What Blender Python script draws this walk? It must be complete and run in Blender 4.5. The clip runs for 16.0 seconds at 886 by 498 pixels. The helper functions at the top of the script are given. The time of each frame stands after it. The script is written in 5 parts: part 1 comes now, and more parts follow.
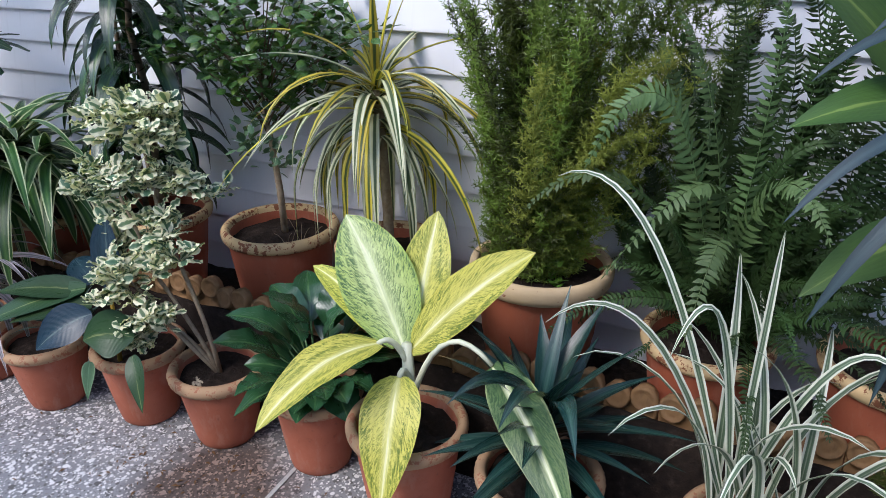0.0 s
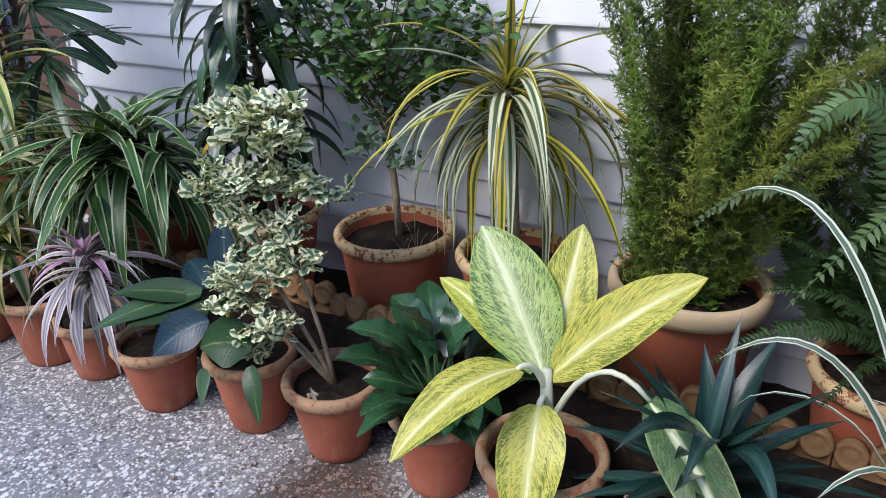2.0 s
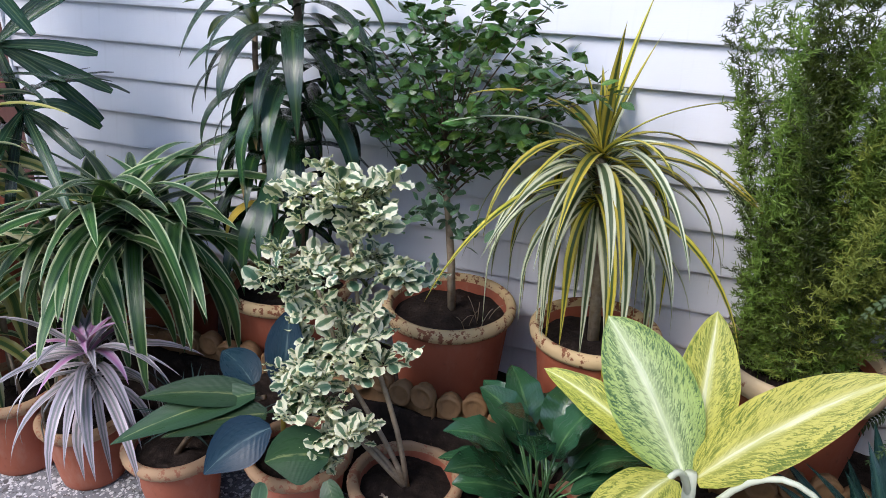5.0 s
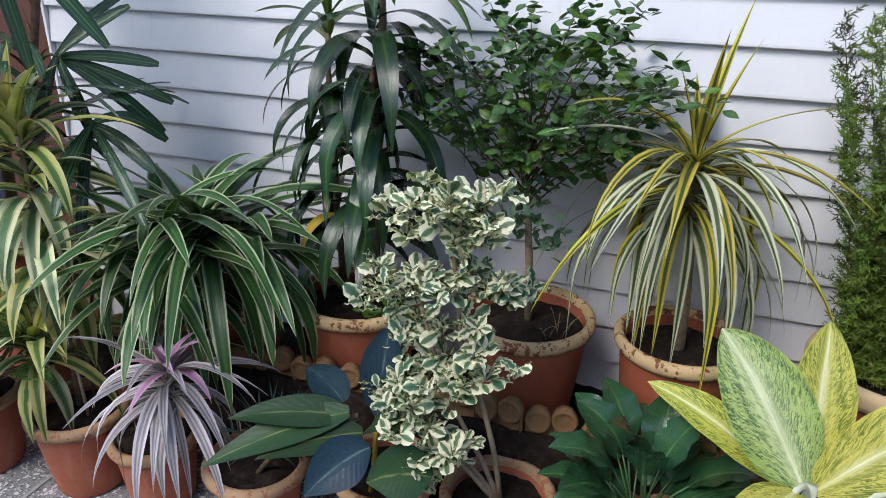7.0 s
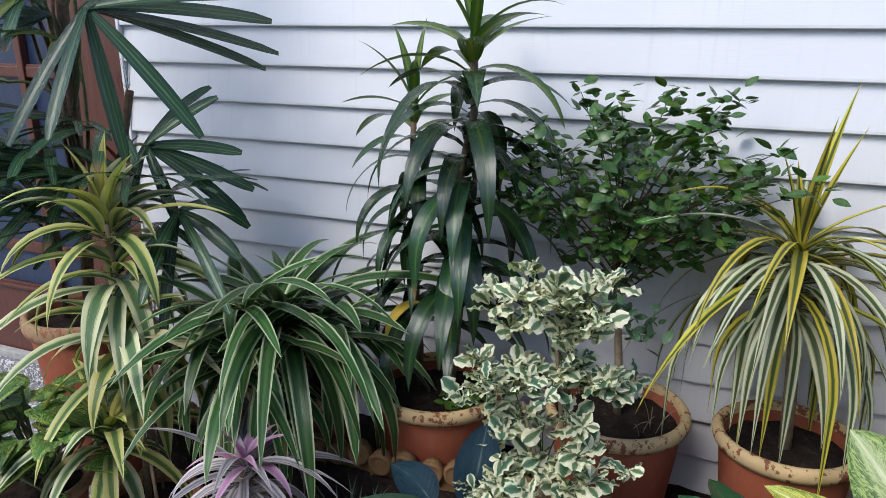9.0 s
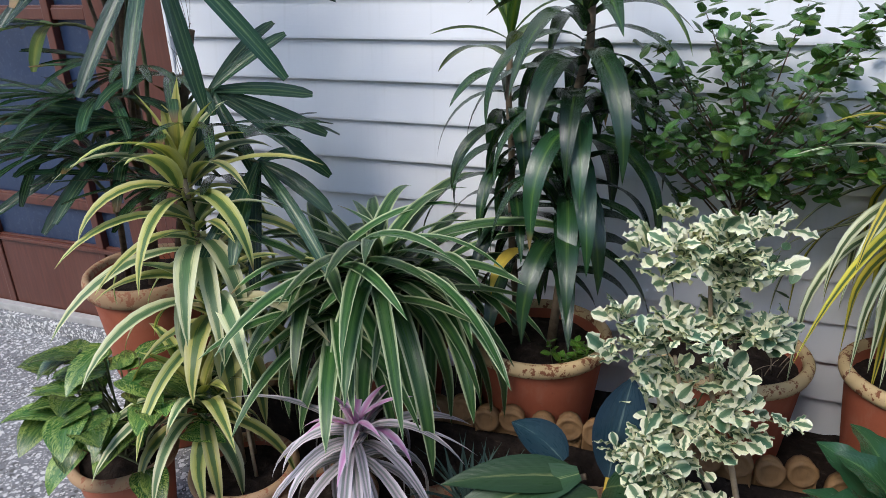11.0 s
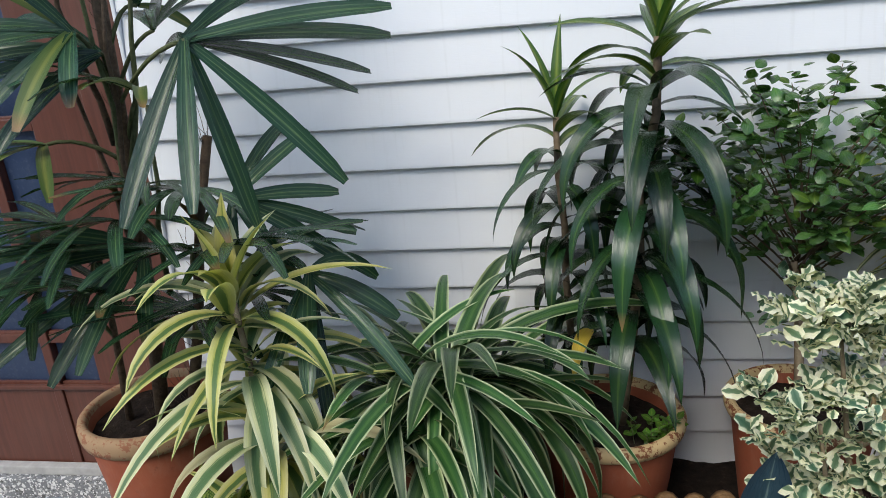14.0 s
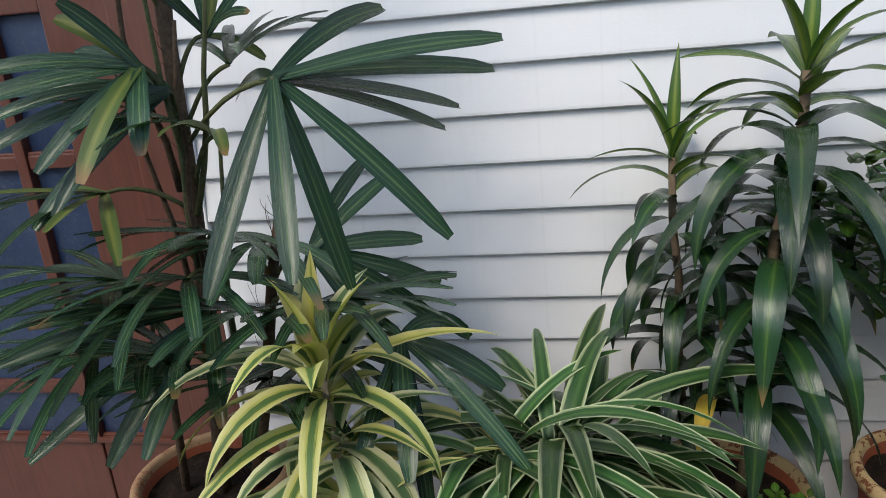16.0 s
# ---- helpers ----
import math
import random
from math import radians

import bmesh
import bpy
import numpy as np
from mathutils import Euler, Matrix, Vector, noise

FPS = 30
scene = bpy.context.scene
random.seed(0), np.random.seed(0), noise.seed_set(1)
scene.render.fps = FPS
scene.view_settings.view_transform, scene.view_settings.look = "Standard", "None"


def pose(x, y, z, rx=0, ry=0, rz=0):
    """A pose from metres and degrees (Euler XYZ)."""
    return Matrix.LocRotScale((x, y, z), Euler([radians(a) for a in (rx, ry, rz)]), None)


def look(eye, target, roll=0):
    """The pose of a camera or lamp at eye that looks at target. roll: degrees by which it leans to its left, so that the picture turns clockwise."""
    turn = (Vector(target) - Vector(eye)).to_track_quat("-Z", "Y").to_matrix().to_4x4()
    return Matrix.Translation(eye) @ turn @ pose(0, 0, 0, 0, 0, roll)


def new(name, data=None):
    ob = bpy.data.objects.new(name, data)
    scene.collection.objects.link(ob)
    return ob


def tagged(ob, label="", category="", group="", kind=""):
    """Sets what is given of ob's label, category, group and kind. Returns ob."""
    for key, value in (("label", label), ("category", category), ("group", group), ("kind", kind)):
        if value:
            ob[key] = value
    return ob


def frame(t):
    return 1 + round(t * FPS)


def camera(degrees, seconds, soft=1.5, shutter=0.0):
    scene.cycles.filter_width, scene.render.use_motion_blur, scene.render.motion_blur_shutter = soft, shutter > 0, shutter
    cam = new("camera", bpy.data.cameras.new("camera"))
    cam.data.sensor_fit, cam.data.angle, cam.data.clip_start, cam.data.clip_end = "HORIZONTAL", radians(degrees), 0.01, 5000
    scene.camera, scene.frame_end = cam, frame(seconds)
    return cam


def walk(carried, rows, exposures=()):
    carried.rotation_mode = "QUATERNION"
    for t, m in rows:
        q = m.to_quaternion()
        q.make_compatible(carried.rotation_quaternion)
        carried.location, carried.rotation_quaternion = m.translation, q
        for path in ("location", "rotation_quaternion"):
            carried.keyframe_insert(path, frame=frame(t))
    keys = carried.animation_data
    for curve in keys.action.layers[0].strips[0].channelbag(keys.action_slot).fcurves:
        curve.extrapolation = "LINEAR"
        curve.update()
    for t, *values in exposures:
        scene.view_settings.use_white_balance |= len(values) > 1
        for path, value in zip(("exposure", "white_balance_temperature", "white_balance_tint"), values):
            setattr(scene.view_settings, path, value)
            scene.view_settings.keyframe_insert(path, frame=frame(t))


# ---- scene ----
cam = camera(63.9, 16.0, soft=0.8)
PATH = [
    (0, (-0.015, 0.053, 1.286), (-0.782, 1.708, 0.464), -0.2),
    (0.5, (-0.054, 0.083, 1.281), (-0.864, 1.709, 0.445), -0.2),
    (1, (-0.105, 0.095, 1.292), (-0.971, 1.689, 0.449), -0.7),
    (1.5, (-0.156, 0.1, 1.285), (-1.045, 1.672, 0.425), -0.8),
    (2, (-0.22, 0.109, 1.285), (-1.144, 1.665, 0.434), -1.3),
    (2.5, (-0.311, 0.122, 1.241), (-1.176, 1.701, 0.371), -0.5),
    (3, (-0.39, 0.112, 1.237), (-1.203, 1.721, 0.372), 0.2),
    (3.5, (-0.468, 0.103, 1.251), (-1.229, 1.747, 0.405), 1.0),
    (4, (-0.537, 0.094, 1.272), (-1.235, 1.767, 0.429), 1.6),
    (4.5, (-0.591, 0.097, 1.309), (-1.309, 1.786, 0.516), 1.3),
    (4.7, (-0.649, 0.101, 1.334), (-1.324, 1.804, 0.532), 1.5),
    (6.8, (-0.935, 0.065, 1.369), (-1.525, 1.798, 0.564), 1.3),
    (7, (-0.957, 0.055, 1.358), (-1.565, 1.782, 0.552), 1.0),
    (7.5, (-0.998, 0.04, 1.366), (-1.637, 1.785, 0.629), 0.8),
    (8, (-1.038, 0.025, 1.365), (-1.71, 1.791, 0.709), 0.6),
    (8.5, (-1.067, 0.036, 1.359), (-1.74, 1.814, 0.74), 0.7),
    (9, (-1.101, 0.049, 1.362), (-1.814, 1.82, 0.764), 0.3),
    (9.5, (-1.151, 0.054, 1.352), (-1.884, 1.811, 0.74), 0.2),
    (10, (-1.215, 0.06, 1.345), (-2.007, 1.779, 0.698), -0.3),
    (10.2, (-1.232, 0.063, 1.341), (-2.042, 1.765, 0.67), -0.7),
    (12.3, (-1.68, 0.081, 1.381), (-2.009, 1.854, 0.515), -2.7),
    (12.5, (-1.697, 0.088, 1.377), (-2.017, 1.864, 0.515), -2.7),
    (13, (-1.733, 0.097, 1.364), (-2.013, 1.91, 0.567), -2.9),
    (13.5, (-1.783, 0.084, 1.392), (-2.078, 1.922, 0.662), -3.8),
    (14, (-1.816, 0.079, 1.414), (-2.152, 1.944, 0.774), -5.0),
    (14.5, (-1.861, 0.115, 1.441), (-2.16, 2.006, 0.86), -4.7),
    (15, (-1.904, 0.134, 1.454), (-2.246, 2.025, 0.9), -5.2),
    (15.5, (-1.951, 0.172, 1.455), (-2.335, 2.054, 0.9), -5.5),
    (16, (-2.023, 0.238, 1.459), (-2.379, 2.11, 0.851), -5.2),
]
walk(cam, [(t, look(eye, target, roll)) for t, eye, target, roll in PATH], exposures=[(0.0, 0.84, 6150, 15), (4.5, 0.82, 6150, 16), (8.0, 0.52, 6350, 11), (10.0, 0.56, 6350, 11), (12.5, 0.68, 6450, 8), (14.5, 0.43, 6750, 6), (16.0, 0.39, 6900, 8)])

# ---- light ----
world = bpy.data.worlds.new("sky")
scene.world = world
world.use_nodes = True
wn = world.node_tree.nodes
sky = wn.new("ShaderNodeTexSky")
sky.sky_type, sky.sun_disc = "NISHITA", False
SUN_EL, SUN_AZ = 48, 205
sky.sun_elevation, sky.sun_rotation = radians(SUN_EL), radians(SUN_AZ)
world.node_tree.links.new(sky.outputs[0], wn["Background"].inputs[0])
wn["Background"].inputs[1].default_value = 0.19
sun = new("sun", bpy.data.lights.new("sun", "SUN"))
sun.data.energy, sun.data.angle, sun.data.color = 1.65, radians(26), (1, 0.95, 0.88)
_d = Vector((math.sin(radians(SUN_AZ)) * math.cos(radians(SUN_EL)), math.cos(radians(SUN_AZ)) * math.cos(radians(SUN_EL)), math.sin(radians(SUN_EL))))
sun.matrix_basis = look(_d * 20, (0, 0, 0))

# ---- materials ----
WALL_Y = 1.83
rnd = random.Random(7)


class Nodes:
    """A node tree with short calls."""
    def __init__(self, name):
        self.mat = bpy.data.materials.new(name)
        self.mat.use_nodes = True
        self.t = self.mat.node_tree
        self.b = self.t.nodes["Principled BSDF"]
        self.out = self.t.nodes["Material Output"]

    def add(self, kind, **values):
        nd = self.t.nodes.new("ShaderNode" + kind)
        for k, val in values.items():
            if k in nd.inputs:
                nd.inputs[k].default_value = val
            else:
                setattr(nd, k, val)
        return nd

    def link(self, a, b):
        self.t.links.new(a, b)

    def put(self, nd, i, val):
        if hasattr(val, "is_output"):
            self.link(val, nd.inputs[i])
        else:
            nd.inputs[i].default_value = val

    def math(self, op, a, b=0.0, c=None):
        nd = self.add("Math", operation=op)
        self.put(nd, 0, a), self.put(nd, 1, b)
        if c is not None:
            self.put(nd, 2, c)
        return nd.outputs[0]

    def coord(self, which="Object", scale=(1, 1, 1)):
        tc = self.add("TexCoord")
        mp = self.add("Mapping")
        mp.inputs["Scale"].default_value = scale
        self.link(tc.outputs[which], mp.inputs[0])
        return mp.outputs[0]

    def noise(self, vec, scale, detail=4.0, rough=0.55):
        nd = self.add("TexNoise", Scale=scale, Detail=detail, Roughness=rough)
        self.link(vec, nd.inputs["Vector"])
        return nd.outputs["Fac"]

    def ramp(self, fac, stops, mode="LINEAR"):
        nd = self.add("ValToRGB")
        nd.color_ramp.interpolation = mode
        el = nd.color_ramp.elements
        while len(el) < len(stops):
            el.new(0.5)
        for e, (p, c) in zip(el, stops):
            e.position, e.color = p, (*c, 1) if len(c) == 3 else c
        self.put(nd, 0, fac)
        return nd.outputs[0]

    def mix(self, fac, a, b, blend="MIX"):
        nd = self.add("Mix", data_type="RGBA", blend_type=blend)
        self.put(nd, 0, fac)
        for i, c in ((6, a), (7, b)):
            self.put(nd, i, (*c, 1) if isinstance(c, tuple) and len(c) == 3 else c)
        return nd.outputs[2]

    def bump(self, height, strength, dist=0.01):
        nd = self.add("Bump", Strength=strength, Distance=dist)
        self.link(height, nd.inputs["Height"])
        self.link(nd.outputs[0], self.b.inputs["Normal"])

    def base(self, col, rough=0.6, metal=0.0, spec=0.5):
        self.put(self.b, "Base Color", (*col, 1) if isinstance(col, tuple) else col)
        self.put(self.b, "Roughness", rough)
        self.put(self.b, "Metallic", metal)
        self.put(self.b, "Specular IOR Level", spec)
        return self.mat


def grey(v):
    return (v, v, v)


def paint_siding():
    n = Nodes("white_siding_paint")
    v = n.coord("Object", (1, 1, 1))
    big = n.noise(v, 1.7, 3)
    fine = n.noise(n.coord("Object", (2, 60, 60)), 9, 3)
    streak = n.noise(n.coord("Object", (26, 3, 1.6)), 2.2, 4)
    c = n.ramp(big, [(0.3, (0.72, 0.735, 0.76)), (0.7, (0.80, 0.805, 0.815))])
    c = n.mix(n.ramp(streak, [(0.56, grey(0)), (0.78, grey(0.22))]), c, (0.55, 0.55, 0.53))
    n.bump(fine, 0.12, 0.002)
    return n.base(c, n.ramp(fine, [(0.3, grey(0.42)), (0.7, grey(0.55))]), spec=0.4)


def terrazzo():
    n = Nodes("terrazzo")
    v = n.coord("Object")
    warp = n.add("TexNoise", Scale=45, Detail=2)
    n.link(v, warp.inputs["Vector"])
    wv = n.add("VectorMath", operation="MULTIPLY_ADD")
    n.link(warp.outputs["Color"], wv.inputs[0])
    wv.inputs[1].default_value = (0.009, 0.009, 0.0)
    n.link(v, wv.inputs[2])
    col = n.ramp(n.noise(v, 6, 4), [(0.3, (0.17, 0.175, 0.185)), (0.7, (0.25, 0.255, 0.265))])
    dark = n.noise(v, 160, 2)
    col = n.mix(n.ramp(dark, [(0.6, grey(0)), (0.68, grey(0.7))]), col, (0.06, 0.06, 0.065))
    for scale, cut, part in ((52, 0.36, 0.62), (88, 0.38, 0.62), (150, 0.38, 0.55)):
        vo = n.add("TexVoronoi", Scale=scale, Randomness=1.0)
        n.link(wv.outputs[0], vo.inputs["Vector"])
        sep = n.add("SeparateColor")
        n.link(vo.outputs["Color"], sep.inputs[0])
        on = n.math("LESS_THAN", sep.outputs[0], part)
        size = n.math("MULTIPLY_ADD", sep.outputs[1], 0.22, cut - 0.08)
        chip = n.math("MULTIPLY", n.math("LESS_THAN", vo.outputs["Distance"], size), on)
        cc = n.ramp(sep.outputs[2], [(0.0, (0.62, 0.62, 0.62)), (0.55, (0.74, 0.73, 0.71)), (0.72, (0.42, 0.41, 0.40)), (0.86, (0.12, 0.115, 0.11)), (1.0, (0.08, 0.08, 0.08))])
        col = n.mix(chip, col, cc)
    wear = n.noise(v, 3.1, 5, 0.65)
    col = n.mix(n.ramp(wear, [(0.55, grey(0)), (0.75, grey(0.45))]), col, (0.20, 0.185, 0.17))
    # damp brown stain where the pots are watered
    off = n.add("VectorMath", operation="DISTANCE")
    n.link(v, off.inputs[0])
    off.inputs[1].default_value = (-1.14, 1.07, 0.0)
    damp = n.math("MULTIPLY_ADD", wear, 0.30, off.outputs["Value"])
    col = n.mix(n.ramp(damp, [(0.28, grey(0.92)), (0.42, grey(0))]), col, n.mix(1.0, col, (0.32, 0.21, 0.15), "MULTIPLY"))
    n.bump(n.noise(v, 90, 3), 0.08, 0.002)
    return n.base(col, n.ramp(wear, [(0.3, grey(0.45)), (0.7, grey(0.65))]))


def terracotta(name, a, b, dust, amount):
    n = Nodes(name)
    v = n.coord("Object")
    info = n.add("ObjectInfo")
    big = n.noise(v, 7, 5)
    col = n.ramp(big, [(0.32, a), (0.68, b)])
    col = n.mix(n.math("MULTIPLY", info.outputs["Random"], 0.35), col, tuple(0.8 * x for x in b))
    stain = n.noise(n.coord("Object", (9, 9, 3)), 2.4, 6, 0.7)
    col = n.mix(n.ramp(stain, [(0.52, grey(0)), (0.8, grey(amount))]), col, dust)
    low = n.noise(v, 55, 3)
    col = n.mix(n.ramp(low, [(0.62, grey(0)), (0.75, grey(0.35))]), col, (0.10, 0.045, 0.03))
    n.bump(n.noise(v, 120, 4), 0.22, 0.002)
    return n.base(col, n.ramp(stain, [(0.3, grey(0.55)), (0.7, grey(0.85))]), spec=0.35)


def worn_rim(name, paintcol, under, cover):
    n = Nodes(name)
    v = n.coord("Object")
    chip = n.noise(v, 34, 6, 0.72)
    chip2 = n.noise(v, 80, 4, 0.6)
    f = n.math("ADD", n.math("MULTIPLY", chip, 0.75), n.math("MULTIPLY", chip2, 0.25))
    col = n.ramp(n.noise(v, 9, 4), [(0.3, tuple(0.8 * x for x in paintcol)), (0.7, paintcol)])
    m = n.ramp(f, [(cover, grey(0)), (cover + 0.025, grey(1))])
    col = n.mix(m, col, under)
    n.bump(n.math("MULTIPLY", f, -1.0), 0.35, 0.004)
    return n.base(col, 0.78, spec=0.3)


def soil():
    n = Nodes("potting_soil")
    v = n.coord("Object")
    a = n.noise(v, 38, 6, 0.7)
    col = n.ramp(a, [(0.3, (0.008, 0.006, 0.005)), (0.58, (0.026, 0.018, 0.014)), (0.70, (0.06, 0.045, 0.035)), (0.78, (0.16, 0.12, 0.09))])
    n.bump(a, 0.9, 0.012)
    return n.base(col, 0.95, spec=0.15)


def leaf_mat(name, stops, rough=0.38, spec=0.5, glow=0.22, speck=None, vary=0.25, vein=0.0, dry=0.0, rib=0.22, wander=0.36, coat=0.0):
    """Leaf with colour bands from the midrib (0) to the margin (1)."""
    n = Nodes(name)
    uv = n.add("UVMap")
    sep = n.add("SeparateXYZ")
    n.link(uv.outputs[0], sep.inputs[0])
    u, w = sep.outputs[0], sep.outputs[1]
    a = n.math("ABSOLUTE", n.math("MULTIPLY_ADD", u, 2.0, -1.0))
    info = n.add("ObjectInfo")
    vec = n.add("CombineXYZ")
    n.link(n.math("MULTIPLY", u, 9.0), vec.inputs[0])
    n.link(n.math("MULTIPLY", w, 2.2), vec.inputs[1])
    n.link(n.math("MULTIPLY", info.outputs["Random"], 37.0), vec.inputs[2])
    ns = n.noise(vec.outputs[0], 1.6, 4)
    a2 = n.math("ADD", a, n.math("MULTIPLY_ADD", ns, wander, -wander / 2))
    col = n.ramp(a2, stops)
    if speck:
        # flecks that run out along the side veins
        sv = n.add("CombineXYZ")
        diag = n.math("SUBTRACT", n.math("MULTIPLY_ADD", ns, 3.5, n.math("MULTIPLY", w, 34.0)), n.math("MULTIPLY", a, 12.0))
        n.link(n.math("MULTIPLY", diag, 1.6), sv.inputs[0])
        n.link(n.math("MULTIPLY", a, 4.4), sv.inputs[1])
        n.link(n.math("MULTIPLY_ADD", info.outputs["Random"], 61.0, n.math("MULTIPLY", n.math("GREATER_THAN", u, 0.5), 9.0)), sv.inputs[2])
        fl = n.noise(sv.outputs[0], 1.3, 6, 0.72)
        band = n.ramp(a, [(0.03, grey(0.0)), (0.2, grey(0.55)), (0.5, grey(0.95)), (0.93, grey(1)), (1.0, grey(0.55))])
        big = n.noise(vec.outputs[0], 0.8, 2)
        cut = n.math("MULTIPLY_ADD", big, 0.30, fl)
        fm = n.math("MULTIPLY", n.ramp(cut, [(0.635, grey(0)), (0.67, grey(0.7)), (0.76, grey(1))]), band)
        col = n.mix(fm, col, speck)
    hv = n.add("HueSaturation")
    n.link(col, hv.inputs["Color"])
    n.link(n.math("MULTIPLY_ADD", info.outputs["Random"], 2.5 * vary, 1.25 * (1 - vary)), hv.inputs["Value"])
    n.link(n.math("MULTIPLY_ADD", info.outputs["Random"], 0.02, 0.49), hv.inputs["Hue"])
    col = hv.outputs[0]
    col = n.mix(n.ramp(ns, [(0.3, grey(0.0)), (0.75, grey(0.3))]), col, n.mix(1.0, col, (0.62, 0.66, 0.6), "MULTIPLY"))
    if dry:
        tipm = n.math("MULTIPLY", n.ramp(w, [(0.86, grey(0)), (0.97, grey(1))]), n.math("GREATER_THAN", info.outputs["Random"], 1 - dry))
        col = n.mix(tipm, col, (0.27, 0.17, 0.07))
    lines = n.add("CombineXYZ")
    n.link(n.math("MULTIPLY", u, 40.0), lines.inputs[0])
    n.link(n.math("MULTIPLY", w, 3.0), lines.inputs[1])
    ln = n.noise(lines.outputs[0], 1.0, 2)
    col = n.mix(n.ramp(ln, [(0.35, grey(0.0)), (0.65, grey(0.45))]), col, n.mix(1.0, col, (0.66, 0.68, 0.66), "MULTIPLY"))
    blot = n.noise(vec.outputs[0], 5.5, 3)
    col = n.mix(n.ramp(blot, [(0.58, grey(0.0)), (0.72, grey(0.3))]), col, n.mix(1.0, col, (1.5, 1.4, 1.1), "MULTIPLY"))
    if vein:
        saw = n.math("SINE", n.math("MULTIPLY", n.math("SUBTRACT", n.math("MULTIPLY", w, 1.0), n.math("MULTIPLY", a, 0.22)), vein))
        ln = n.math("MULTIPLY_ADD", saw, 0.09, n.math("MULTIPLY", ln, 0.4))
    n.bump(ln, rib, 0.004)
    n.base(col, n.math("MULTIPLY_ADD", ns, 0.3, rough - 0.12), spec=spec * 0.6)
    n.b.inputs["Coat Weight"].default_value = coat
    n.b.inputs["Coat Roughness"].default_value = 0.22
    tr = n.add("BsdfTranslucent")
    n.link(n.mix(1.0, col, (0.9, 1.0, 0.45), "MULTIPLY"), tr.inputs[0])
    mx = n.add("MixShader")
    mx.inputs[0].default_value = glow
    n.link(n.b.outputs[0], mx.inputs[1])
    n.link(tr.outputs[0], mx.inputs[2])
    n.link(mx.outputs[0], n.out.inputs[0])
    return n.mat


def bark(name, a, b, scale=60):
    n = Nodes(name)
    v = n.coord("Object", (1, 1, 1))
    f = n.noise(v, scale, 5, 0.65)
    ring = n.noise(n.coord("Object", (4, 4, 90)), 1.0, 2)
    n.bump(n.math("ADD", f, ring), 0.5, 0.004)
    return n.base(n.ramp(f, [(0.3, a), (0.7, b)]), 0.8, spec=0.25)


def door_paint():
    n = Nodes("brown_door_paint")
    v = n.coord("Object", (30, 30, 2))
    f = n.noise(v, 3, 5, 0.6)
    big = n.noise(n.coord("Object"), 3, 3)
    c = n.ramp(f, [(0.3, (0.085, 0.028, 0.018)), (0.7, (0.125, 0.042, 0.027))])
    c = n.mix(n.ramp(big, [(0.5, grey(0)), (0.8, grey(0.35))]), c, (0.17, 0.085, 0.06))
    n.bump(f, 0.15, 0.003)
    return n.base(c, n.ramp(big, [(0.3, grey(0.32)), (0.7, grey(0.5))]))


def blue_panel():
    n = Nodes("dark_blue_panel")
    v = n.coord("Object", (1, 1, 1))
    f = n.noise(v, 5, 6, 0.7)
    d = n.noise(v, 90, 4)
    c = n.ramp(f, [(0.3, (0.012, 0.024, 0.06)), (0.7, (0.028, 0.048, 0.10))])
    c = n.mix(n.ramp(d, [(0.55, grey(0)), (0.75, grey(0.4))]), c, (0.10, 0.12, 0.16))
    run = n.noise(n.coord("Object", (30, 30, 2)), 2.0, 4)
    c = n.mix(n.ramp(run, [(0.55, grey(0)), (0.75, grey(0.3))]), c, (0.08, 0.09, 0.11))
    return n.base(c, n.ramp(f, [(0.3, grey(0.28)), (0.7, grey(0.45))]))


M_SIDING, M_FLOOR, M_SOIL = paint_siding(), terrazzo(), soil()
M_POT = terracotta("red_terracotta", (0.28, 0.072, 0.035), (0.37, 0.105, 0.052), (0.42, 0.22, 0.15), 0.5)
M_POT_FRONT = terracotta("orange_terracotta", (0.31, 0.088, 0.045), (0.41, 0.13, 0.072), (0.46, 0.28, 0.21), 0.6)
M_RIM_CREAM = worn_rim("cream_painted_rim", (0.58, 0.42, 0.22), (0.20, 0.075, 0.035), 0.525)
M_RIM_PALE = worn_rim("pale_buff_rim", (0.56, 0.42, 0.25), (0.26, 0.12, 0.065), 0.60)
M_RIM_TAN = worn_rim("dusty_tan_rim", (0.42, 0.27, 0.155), (0.30, 0.125, 0.07), 0.53)
M_EDGE = terracotta("tan_edging_clay", (0.15, 0.080, 0.034), (0.26, 0.15, 0.066), (0.06, 0.04, 0.024), 0.95)
M_DOOR, M_BLUE = door_paint(), blue_panel()
M_DIEFF = leaf_mat("yellow_green_marbled_leaf", [(0.0, (0.72, 0.72, 0.42)), (0.06, (0.64, 0.64, 0.25)), (0.2, (0.56, 0.54, 0.12)), (1.0, (0.52, 0.50, 0.09))], 0.36, 0.5, 0.22, speck=(0.105, 0.165, 0.022), vary=0.06, vein=95)
M_DIEFF_PALE = leaf_mat("pale_marbled_leaf", [(0.0, (0.74, 0.76, 0.52)), (0.12, (0.56, 0.62, 0.32)), (0.5, (0.45, 0.53, 0.20)), (1.0, (0.36, 0.45, 0.11))], 0.34, 0.5, 0.2, speck=(0.06, 0.125, 0.05), vary=0.05, vein=95)
M_DIEFF_DARK = leaf_mat("dark_marbled_leaf", [(0.0, (0.66, 0.68, 0.50)), (0.10, (0.42, 0.48, 0.26)), (0.2, (0.035, 0.085, 0.028)), (0.94, (0.028, 0.07, 0.024)), (1.0, (0.35, 0.40, 0.18))], 0.34, 0.4, 0.12, speck=(0.10, 0.16, 0.06), vary=0.08, vein=95)
